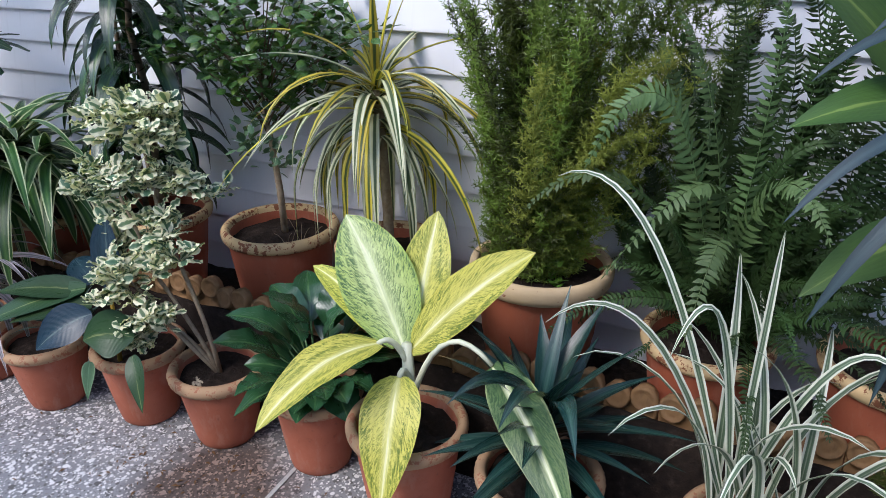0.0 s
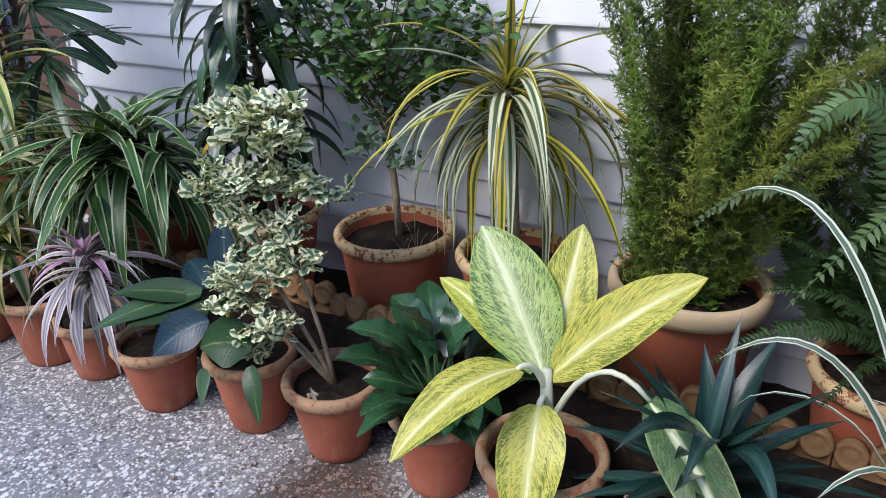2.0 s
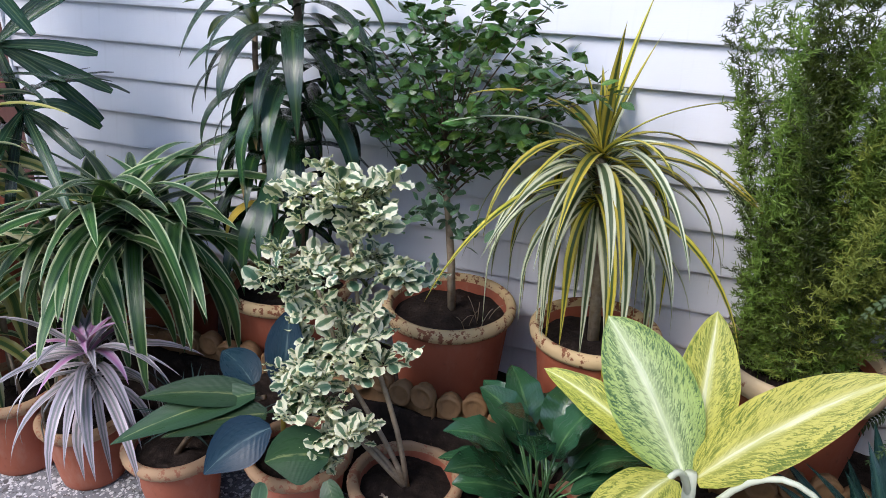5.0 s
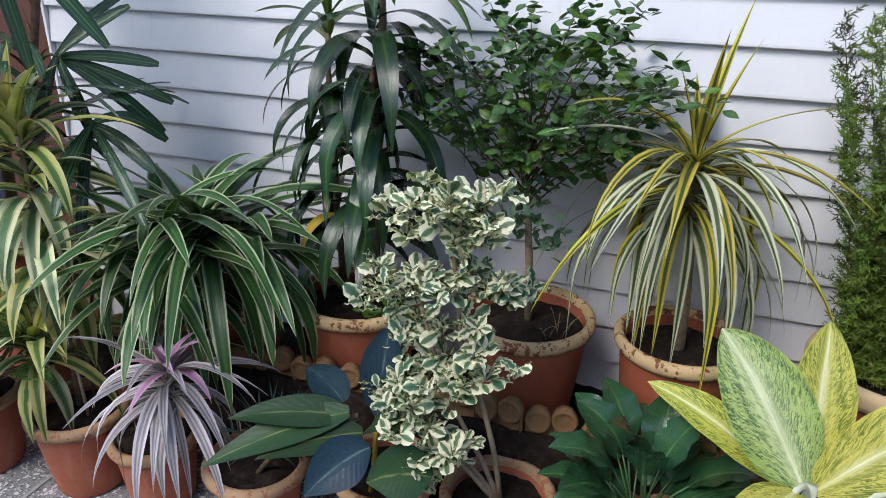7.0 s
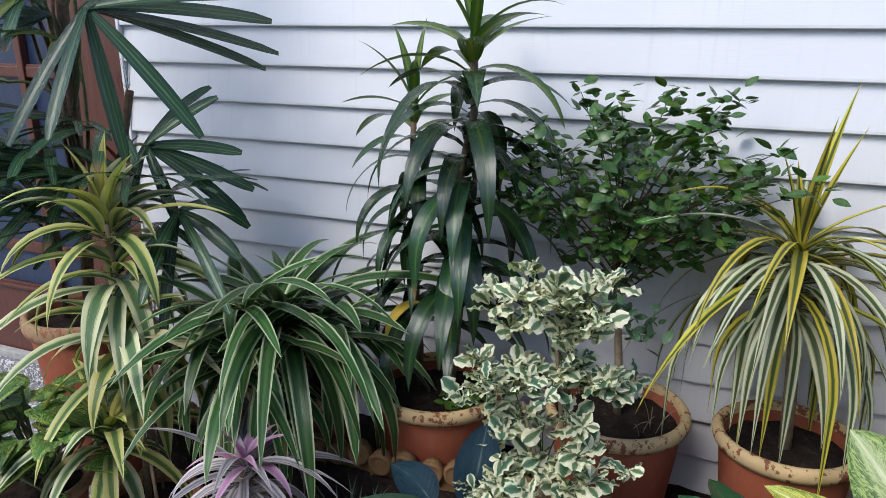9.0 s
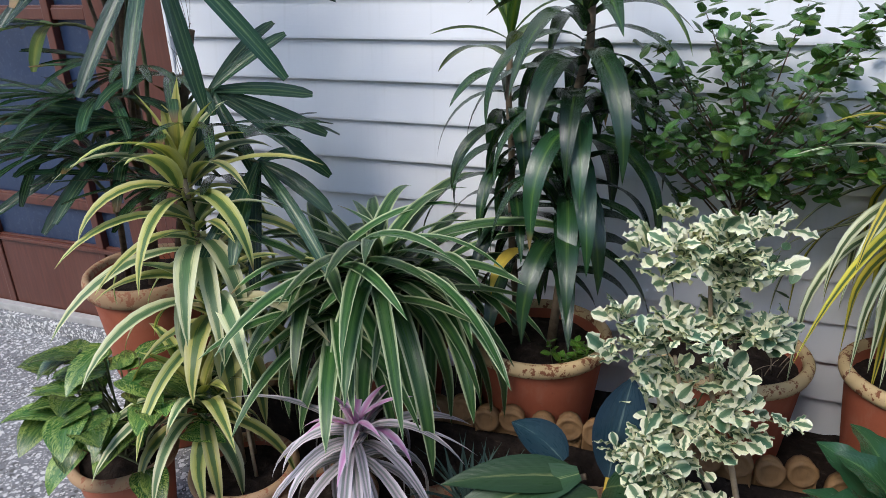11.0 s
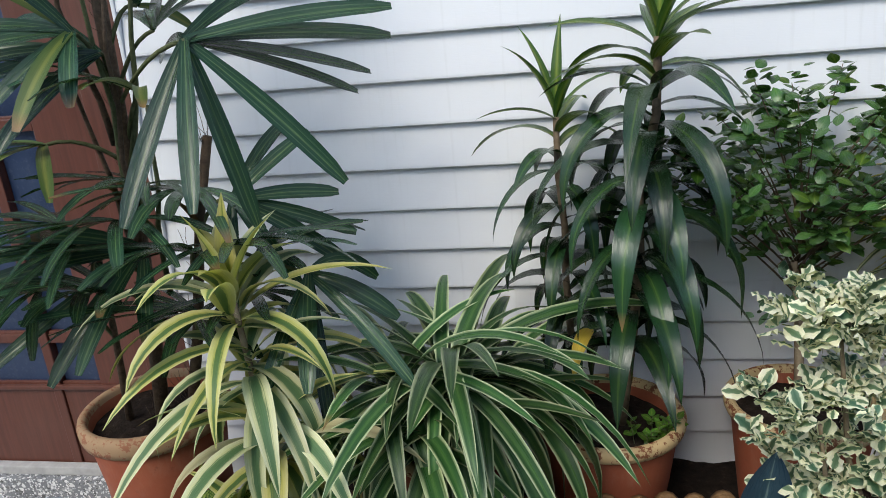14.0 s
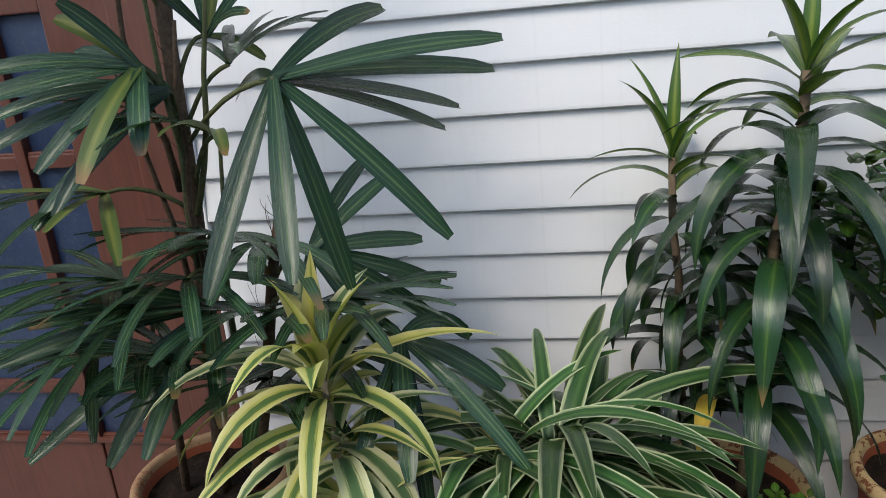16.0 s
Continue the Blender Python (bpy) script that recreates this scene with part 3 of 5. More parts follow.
def make_wall():
    n = Nodes("grey_wall_backing")
    back = n.base(n.ramp(n.noise(n.coord("Object"), 12, 4), [(0.3, (0.42, 0.43, 0.45)), (0.7, (0.52, 0.53, 0.54))]), 0.8)
    wall = tagged(new("wall_north", box_mesh("wall_north", (WALL_L, WALL_Y + 0.027, 0.0), (WALL_R, WALL_Y + 0.2, 3.2), back, 0)), "white painted lap siding wall with thin shadow lines", "wall", kind="structure")
    WORLD[wall] = Matrix.Identity(4)
    L, H, T = WALL_R - WALL_L, PITCH, 0.021
    # wedge: proud at its lower edge, tucked under the next board at its upper edge
    sec = [(0.003, 0.0), (0.0, 0.002), (0.0, 0.008), (T - 0.003, H + 0.012), (T + 0.004, H + 0.012), (T + 0.004, 0.0)]
    verts = [(x, y, z) for x in (0, L) for y, z in sec]
    k = len(sec)
    faces = [(i, (i + 1) % k, k + (i + 1) % k, k + i) for i in range(k)] + [tuple(range(k))[::-1], tuple(range(k, 2 * k))]
    board = mesh_of("board", verts, faces, M_SIDING, smooth=False)
    for j in range(-16, 12):
        z = LINE0 - PITCH * j
        placed("board", board, wall, Matrix.Translation((WALL_L, WALL_Y + rnd.uniform(-0.0008, 0.0008), z)))
    tagged(new("trim", box_mesh("trim", (WALL_L - 0.012, WALL_Y - 0.004, 0.0), (WALL_L - 0.001, WALL_Y + 0.1, 3.2), M_SIDING, 0.003)), "narrow white corner strip beside the door frame", "trim", kind="structure")


def make_door():
    """Brown framed door with dark blue panels, left of the siding."""
    f = WALL_Y + 0.03
    x1 = WALL_L - 0.014
    t = tagged(new("door_1", box_mesh("door_1", (x1 - 2.0, f + 0.03, 0.0), (x1, f + 0.08, 2.15), M_DOOR, 0.003)), "brown painted wooden door with dark blue panels", "door", kind="structure")
    WORLD[t] = Matrix.Identity(4)
    part("jamb", box_mesh("jamb", (x1 - 0.142, f - 0.03, 0.0), (x1, f + 0.03, 2.2), M_DOOR), t)
    cols = [(-3.265, -3.40), (-3.436, -3.93), (-3.966, -4.46), (-4.496, -4.90)]
    part("stile", box_mesh("stile", (-3.263, f, 0.0), (x1 - 0.146, f + 0.03, 2.15), M_DOOR), t)
    prev = -3.40
    for a, b in cols[1:]:
        part("mullion", box_mesh("mullion", (a + 0.002, f - 0.004, 0.0), (prev - 0.002, f + 0.03, 2.15), M_DOOR), t)
        prev = b
    rails = [(0.0, 0.385), (0.53, 0.562), (1.185, 1.222), (1.565, 2.15)]
    for (a, b) in cols:
        for lo, hi in rails:
            part("rail", box_mesh("rail", (b - 0.001, f + 0.002, lo), (a + 0.001, f + 0.03, hi), M_DOOR), t)
        for lo, hi in ((0.385, 0.53), (0.562, 1.185), (1.222, 1.565)):
            part("panel", box_mesh("panel", (b, f + 0.022, lo), (a, f + 0.0285, hi), M_BLUE, 0.001), t, "dark blue panel")
            part("bead", box_mesh("bead", (b, f + 0.006, lo - 0.006), (a, f + 0.02, lo + 0.008), M_DOOR, 0.003), t)
    tagged(new("trim", box_mesh("trim", (WALL_L - 2.04, f - 0.06, 0.0), (x1, f + 0.03, 0.066), M_FLOOR, 0.004)), "low terrazzo threshold at the foot of the door", "trim", kind="structure")
    pale = Nodes("pale_cement_fillet")
    cement = pale.base(pale.ramp(pale.noise(pale.coord("Object"), 30, 5), [(0.3, (0.34, 0.33, 0.32)), (0.7, (0.46, 0.45, 0.43))]), 0.7)
    tagged(new("trim", box_mesh("trim", (WALL_L - 2.04, f - 0.034, 0.0665), (x1 - 0.146, f - 0.002, 0.098), cement, 0.004)), "pale cement fillet along the foot of the door", "trim", kind="structure")
    part("ledge", box_mesh("ledge", (x1 - 2.0, f - 0.012, 0.372), (x1 - 0.146, f, 0.388), M_DOOR, 0.004), t)


def make_bed():
    """Low bed of soil against the wall, kept in by scalloped clay edging."""
    verts, faces, nx, ny = [], [], 150, 26
    x0, x1, y0, y1 = -2.55, 1.2, 1.375, WALL_Y + 0.015
    for j in range(ny + 1):
        for i in range(nx + 1):
            p = Vector((x0 + (x1 - x0) * i / nx, y0 + (y1 - y0) * j / ny, 0))
            # soil heaped up at the front: dark face stands in for shade below the tile tops
            verts.append((p.x, p.y, BED + 0.135 * max(0.0, 1 - max(0.0, p.y - 1.40) / 0.05) + 0.012 * noise.noise(p * 9) + 0.006 * noise.noise(p * 30)))
    for j in range(ny):
        for i in range(nx):
            a = j * (nx + 1) + i
            faces.append((a, a + 1, a + nx + 2, a + nx + 1))
    k = len(verts)
    ring = [i for i in range(nx + 1)] + [(j + 1) * (nx + 1) - 1 for j in range(1, ny + 1)] + [ny * (nx + 1) + i for i in range(nx - 1, -1, -1)] + [j * (nx + 1) for j in range(ny - 1, 0, -1)]
    for i in ring:
        verts.append((verts[i][0], verts[i][1], 0.0))
    for i in range(len(ring)):
        q = (i + 1) % len(ring)
        faces.append((ring[i], k + i, k + q, ring[q]))
    tagged(new("soil_bed", mesh_of("soil_bed", verts, faces, M_SOIL)), "dark raised soil bed along the siding wall", "soil", kind="stuff")


BED = 0.17


def edging_mesh(seed):
    """One clay edging tile: upright slab with a lobed, rolled top."""
    r = random.Random(seed)
    w, h, lob = 0.121, 0.155, 2
    out = [(-w / 2, 0.0)]
    for i in range(lob):
        c, rad = -w / 2 + w * (i + 0.5) / lob, w / lob / 2
        top = h - 0.022 - (0.0 if i == 1 else 0.008)
        for a in range(180, -1, -30):
            out.append((c + rad * math.cos(radians(a)) * 0.98, top + rad * 1.15 * math.sin(radians(a))))
    out.append((w / 2, 0.0))
    verts, faces, k = [], [], len(out)
    cx, cz = 0.0, h * 0.6
    for y, sh in ((-0.006, 0.9), (-0.014, 0.97), (0.0, 1.0), (0.012, 0.98)):
        for x, z in out:
            verts.append((cx + (x - cx) * sh, y + 0.006, max(0, cz + (z - cz) * sh) if z > 0 else 0.0))
    for q in range(3):
        for i in range(k):
            j = (i + 1) % k
            faces.append((q * k + i, q * k + j, (q + 1) * k + j, (q + 1) * k + i))
    faces += [tuple(range(k))[::-1], tuple(range(3 * k, 4 * k))]
    # curled bosses on the lobes
    for i in range(lob):
        c = -w / 2 + w * (i + 0.5) / lob
        top = h - 0.022 - (0.0 if i == 1 else 0.008)
        b0 = len(verts)
        rings = ((0.030, 0.004), (0.032, -0.005), (0.029, -0.012), (0.025, -0.013), (0.020, -0.009), (0.013, -0.008), (0.006, -0.010))
        for rr, yy in rings:
            for a in range(14):
                ang = a * 2 * math.pi / 14
                verts.append((c + rr * math.cos(ang) * (1 + 0.05 * math.sin(3 * ang + i)), yy, top + 0.002 + rr * math.sin(ang)))
        for ring in range(len(rings) - 1):
            for a in range(14):
                e = (a + 1) % 14
                faces.append((b0 + ring * 14 + a, b0 + ring * 14 + e, b0 + ring * 14 + 14 + e, b0 + ring * 14 + 14 + a))
        faces.append(tuple(b0 + (len(rings) - 1) * 14 + a for a in range(14)))
    return mesh_of("edging_tile", verts, faces, M_EDGE)


def make_edging():
    border = thing("garden_edging", (-0.7, 1.395, 0.21), "tan clay garden edging with scalloped lobed tops", "edging")
    kinds = [edging_mesh(1)]
    x = -2.5
    while x < 1.1:
        placed("edging_tile", kinds[0], border, pose(x, 1.395 + rnd.uniform(-0.008, 0.008), 0.205 + rnd.uniform(0, 0.018), rnd.uniform(-8, 6), rnd.uniform(-4, 4), rnd.uniform(-9, 9)))
        x += 0.122


def make_unseen_walls():
    """Unseen plain walls added to close off low sky light behind and beside the walker, and the house wall past the
    door.
    """
    n = Nodes("unseen_wall_plaster")
    v = n.coord("Object")
    m = n.base(n.ramp(n.noise(v, 4, 5), [(0.3, (0.13, 0.125, 0.11)), (0.7, (0.19, 0.18, 0.16))]), 0.85, spec=0.2)
    # south and east walls are added light blockers, never in view
    tagged(new("unseen_wall_south", box_mesh("unseen_wall_south", (-9, -3.2, 0.0), (9, -3.0, 2.8), m, 0)), "unseen plain wall added to block low sky light", "wall", kind="structure")
    tagged(new("wall_west", box_mesh("wall_west", (-9, WALL_Y + 0.03, 0.0), (WALL_L - 2.04, WALL_Y + 0.2, 3.2), m, 0)), "plain plastered house wall beyond the door", "wall", kind="structure")
    tagged(new("unseen_wall_east", box_mesh("unseen_wall_east", (4.0, -2.99, 0.0), (4.2, 2.03, 2.8), m, 0)), "unseen plain end wall added to block low sky light", "wall", kind="structure")
    tagged(new("wall_above_door", box_mesh("wall_above_door", (WALL_L - 2.04, WALL_Y + 0.03, 2.2), (WALL_L - 0.013, WALL_Y + 0.2, 3.2), m, 0)), "plain plastered wall over the door", "wall", kind="structure")


make_floor(), make_wall(), make_door(), make_bed(), make_edging(), make_unseen_walls()

# ---- pots ----
REAR, FRONT = "large red clay pots along the wall", "smaller clay pots in the front row"
rear, front = (M_POT, M_RIM_CREAM), (M_POT_FRONT, M_RIM_TAN)
RL = "large red terracotta pot with flaking cream rim on the soil bed"
FL = "orange terracotta pot with dusty tan rim on terrazzo floor"
flower_pot(-1.725, 1.575, BED - 0.01, 0.49, 0.176, 0.115, RL, REAR, rear, seed=1)
flower_pot(-1.28, 1.63, BED - 0.01, 0.49, 0.172, 0.118, RL, REAR, rear, seed=2)
flower_pot(-0.905, 1.63, BED - 0.01, 0.50, 0.156, 0.105, RL, REAR, rear, seed=3)
flower_pot(-0.465, 1.605, BED - 0.01, 0.54, 0.178, 0.115, RL, REAR, (M_POT, M_RIM_PALE), lip=0.045, seed=4)
flower_pot(-2.10, 1.52, BED - 0.01, 0.46, 0.16, 0.11, RL, REAR, rear, seed=5)
flower_pot(-0.055, 1.58, BED - 0.01, 0.44, 0.15, 0.10, RL, REAR, rear, seed=6)
flower_pot(0.325, 1.55, BED - 0.01, 0.48, 0.16, 0.11, RL, REAR, rear, seed=7)
flower_pot(-2.82, 1.48, 0.0, 0.56, 0.178, 0.10, "wide bowl-shaped terracotta pot beside the door", REAR, (M_POT, M_RIM_TAN), lip=0.05, seed=8)
N40 = (46, 0.0022)
flower_pot(-1.815, 1.18, 0.0, 0.215, 0.126, 0.078, FL, FRONT, front, lip=0.028, notch=N40, seed=11, fill=0.03)
flower_pot(-1.51, 1.245, 0.0, 0.235, 0.128, 0.08, FL, FRONT, front, lip=0.028, notch=N40, seed=12, fill=0.03)
flower_pot(-1.24, 1.26, 0.0, 0.23, 0.130, 0.08, FL, FRONT, front, lip=0.032, notch=N40, seed=13, fill=0.035)
flower_pot(-0.942, 1.28, 0.0, 0.235, 0.122, 0.078, FL, FRONT, front, lip=0.028, notch=N40, seed=14, fill=0.03)
flower_pot(-0.645, 1.215, 0.0, 0.27, 0.140, 0.092, FL, FRONT, front, lip=0.034, seed=15, fill=0.04)
flower_pot(-0.325, 1.20, 0.0, 0.25, 0.135, 0.09, FL, FRONT, front, lip=0.034, notch=N40, seed=16, fill=0.03)
flower_pot(0.095, 1.235, 0.0, 0.23, 0.14, 0.09, FL, FRONT, front, lip=0.03, seed=17, fill=0.03)
flower_pot(-2.125, 1.19, 0.0, 0.20, 0.115, 0.08, FL, FRONT, front, lip=0.028, seed=18, fill=0.02)
flower_pot(-2.34, 1.17, 0.0, 0.24, 0.13, 0.088, FL, FRONT, front, lip=0.028, seed=19, fill=0.03)
flower_pot(-2.66, 1.12, 0.0, 0.24, 0.13, 0.088, FL, FRONT, front, lip=0.028, seed=20, fill=0.03)
flower_pot(0.395, 1.17, 0.0, 0.24, 0.13, 0.088, FL, FRONT, front, lip=0.028, seed=21, fill=0.03)


# ---- plants ----
def marbled_plant():
    at = (-0.648, 1.24, 0.23)
    t = thing("dieffenbachia", at, "yellow-green marbled broad-leaved plant in a front clay pot", "potted plant")
    stem(t, [(-0.645, 1.235, 0.22), (-0.648, 1.238, 0.33), (-0.655, 1.24, 0.45)], (0.018, 0.012), M_PETIOLE, label="thick pale stem")
    tip_leaf(t, (-0.668, 1.245, 0.44), (-0.848, 1.326, 0.695), 0.172, M_DIEFF_PALE, (0.35, -0.8, 0.5), 0.022, ellip, 0.10, 14, 8, 0.012, seed=1)
    tip_leaf(t, (-0.645, 1.245, 0.435), (-0.379, 1.268, 0.712), 0.128, M_DIEFF, (-0.45, -0.75, 0.5), 0.022, ellip, 0.14, 14, 8, 0.015, seed=2)
    tip_leaf(t, (-0.65, 1.27, 0.45), (-0.655, 1.41, 0.705), 0.12, M_DIEFF, (0.15, -0.85, 0.5), 0.012, ellip, 0.14, 14, 8, 0.012, seed=3)
    tip_leaf(t, (-0.69, 1.18, 0.475), (-0.825, 0.917, 0.385), 0.118, M_DIEFF, (-0.1, -0.35, 0.93), 0.045, ellip, 0.16, 14, 8, 0.015, seed=4)
    tip_leaf(t, (-0.645, 1.185, 0.40), (-0.605, 1.01, 0.185), 0.135, M_DIEFF, (0.1, -0.85, 0.5), 0.035, ellip, 0.16, 14, 8, 0.015, seed=5)
    tip_leaf(t, (-0.69, 1.265, 0.425), (-0.965, 1.345, 0.535), 0.088, M_DIEFF, (0.0, -0.45, 0.88), 0.02, ellip, 0.2, 14, 8, 0.03, seed=6)
    tip_leaf(t, (-0.437, 1.199, 0.475), (-0.20, 0.975, 0.335), 0.105, M_DIEFF_DARK, (-0.15, -0.7, 0.7), 0.03, ellip, 0.16, 14, 8, 0.02, seed=7)
    stem(t, bez((-0.645, 1.24, 0.30), (-0.555, 1.20, 0.60), (-0.437, 1.199, 0.477)), (0.0075, 0.005), M_PETIOLE, "petiole")
    stem(t, bez((-0.65, 1.24, 0.39), (-0.67, 1.21, 0.50), (-0.692, 1.178, 0.474)), (0.008, 0.006), M_PETIOLE, "petiole")
    stem(t, bez((-0.645, 1.238, 0.35), (-0.645, 1.205, 0.43), (-0.645, 1.183, 0.399)), (0.008, 0.006), M_PETIOLE, "petiole")


def rosette(name, at, crown, label, mats, count, length, width, els, droop, prof=strap, fold=0.2, seed=0, jit=0.012, spread=(0, 360), power=1.25, ripple=0.0, n=9, down=0.0, petiole=None, category="potted plant", parent=None, twist=0.0, stretch=None):
    """Plant whose leaves spring from one crown; els: elevation of the oldest and youngest leaf."""
    r = random.Random(seed)
    t = parent or thing(name, at, label, category)
    for i in range(count):
        k = (i + 0.5) / count
        az = spread[0] + (i * 137.5 + r.uniform(-18, 18)) % (spread[1] - spread[0])
        el = els[0] + (els[1] - els[0]) * k + r.uniform(-9, 9)
        ln = length * r.uniform(0.72, 1.12) * (1 - 0.25 * abs(k - 0.45))
        if stretch:
            ln *= stretch(az)
        base = Vector(crown) + Vector((r.uniform(-jit, jit), r.uniform(-jit, jit), -down * (1 - k)))
        if petiole:
            pl = petiole * r.uniform(0.6, 1.1)
            e = radians(max(35, el))
            b2 = base + Vector((math.cos(e) * math.cos(radians(az)), math.cos(e) * math.sin(radians(az)), math.sin(e) * 1.1)) * pl
            stem(t, bez(base, (base + b2) / 2 + Vector((0, 0, pl * 0.15)), b2, 4), (0.003, 0.002), mats[0], "petiole", 5)
            base = b2
        arch_leaf(t, base, az, el, ln, width * r.uniform(0.72, 1.15), droop * r.uniform(0.6, 1.35) * (1.15 - 0.45 * k), r.choice(mats), prof, fold, n=n, power=power, ripple=ripple, seed=seed * 50 + i, twist=r.uniform(-twist, twist))
    return t


def marginata():
    t = thing("dracaena", (-0.87, 1.535, 0.45), "dracaena with arching yellow and cream striped narrow leaves", "potted plant")
    stem(t, [(-0.865, 1.535, 0.44), (-0.872, 1.54, 0.60), (-0.885, 1.55, 0.78), (-0.90, 1.553, 0.93)], (0.0145, 0.012), M_BARK_PALE, "trunk", 10, "ringed pale trunk")
    c = (-0.90, 1.553, 0.925)
    rosette("", None, c, "", [M_MARG_PALE, M_MARG_PALE, M_MARG], 70, 0.50, 0.030, (20, 66), 150, sword, 0.25, 3, power=0.62, n=13, down=0.13, parent=t, twist=0.5)
    rosette("", None, c, "", [M_MARG], 13, 0.40, 0.027, (25, 66), 130, sword, 0.3, 4, power=0.9, n=11, parent=t, twist=0.4)
    for i, (az, el, ln) in enumerate(((40, 80, 0.37), (200, 78, 0.24), (300, 84, 0.30), (20, 74, 0.29), (120, 80, 0.2))):
        arch_leaf(t, c, az, el, ln, 0.028, 10, M_MARG, sword, 0.35, seed=400 + i)
    return t


def dark_dracaena():
    t = thing("dracaena", (-1.725, 1.575, 0.45), "dark green dracaena with two leafy stems in red pot", "potted plant")
    r = random.Random(5)
    stems = [((-1.695, 1.57, 0.44), (-1.628, 1.53, 1.33), 0.012), ((-1.79, 1.60, 0.44), (-1.825, 1.655, 1.17), 0.010)]
    for q, (a, b, rad) in enumerate(stems):
        stem(t, wiggle(a, b, 0.012, 6, r), (rad, rad * 0.7), M_BARK_GREY, "stem", 8)
        a, b = Vector(a), Vector(b)
        cnt = 62 if q == 0 else 34
        for i in range(cnt):
            k = (i + 0.5) / cnt
            s = 0.22 + 0.78 * k ** 0.85
            p = a.lerp(b, s)
            young = k > 0.8
            az = i * 137.5 + r.uniform(-20, 20)
            ln = r.uniform(0.28, 0.38) * (0.78 if young else 1) * (0.85 if q else 1)
            arch_leaf(t, p, az, r.uniform(30, 55) + 60 * max(0, k - 0.85), ln, r.uniform(0.042, 0.056) * (0.85 if q else 1), r.uniform(115, 155) * (0.4 if k > 0.92 else 0.7 if young else 1), M_DRAC_NEW if k > 0.86 else M_DRAC, lance, 0.2, n=11, power=0.7, twist=r.uniform(-0.5, 0.5), seed=500 + i + 60 * q)
        for i in range(5):
            arch_leaf(t, b, 70 + 75 * i, 84 - 7 * i, 0.22, 0.026, 14 + 16 * i, M_DRAC_NEW, lance, 0.35, seed=560 + i)
    arch_leaf(t, (-1.76, 1.55, 0.71), 250, 20, 0.17, 0.034, 110, M_YELLOW, lance, 0.2, label="yellowed old leaf")
    return t


def small_leaf(kind, mat, seed, ruffle=0.0):
    """Small leaf lying along +x, shared by many objects."""
    prof, ln, w = kind
    k = 8 if ruffle else 5
    pts = [Vector((ln * j / k, 0, 0.10 * ln * math.sin(math.pi * j / k))) for j in range(k + 1)]
    return blade_mesh(pts, w, prof, mat, side=(0, 1, 0), fold=0.18, m=4 if ruffle else 2, ripple=ruffle, seed=seed)


def aim(p, az, el, roll, s=1.0):
    return Matrix.Translation(p) @ Euler((0, 0, radians(az))).to_matrix().to_4x4() @ Euler((0, radians(-el), 0)).to_matrix().to_4x4() @ Euler((radians(roll), 0, 0)).to_matrix().to_4x4() @ Matrix.Scale(s, 4)


def scatter(t, spots, kinds, limit=300, name="leaf", rest="foliage"):
    """Leaves at the given poses: the first ones as parts, those past the limit joined."""
    rv, rf, ruv, rm = [], [], [], None
    for i, (m, kd) in enumerate(spots):
        me = kinds[kd]
        if i < limit:
            placed(name, me, t, m)
        else:
            b = len(rv)
            rv += [m @ v.co for v in me.vertices]
            rf += [tuple(b + q for q in p.vertices) for p in me.polygons]
            uv = {}
            for lp, d in zip(me.loops, me.uv_layers[0].data):
                uv[lp.vertex_index] = tuple(d.uv)
            ruv += [uv[q] for q in range(len(me.vertices))]
            rm = rm or me.materials[0]
    if rv:
        tagged(part(rest, mesh_of(rest, rv, rf, rm, ruv), t), kind="stuff")


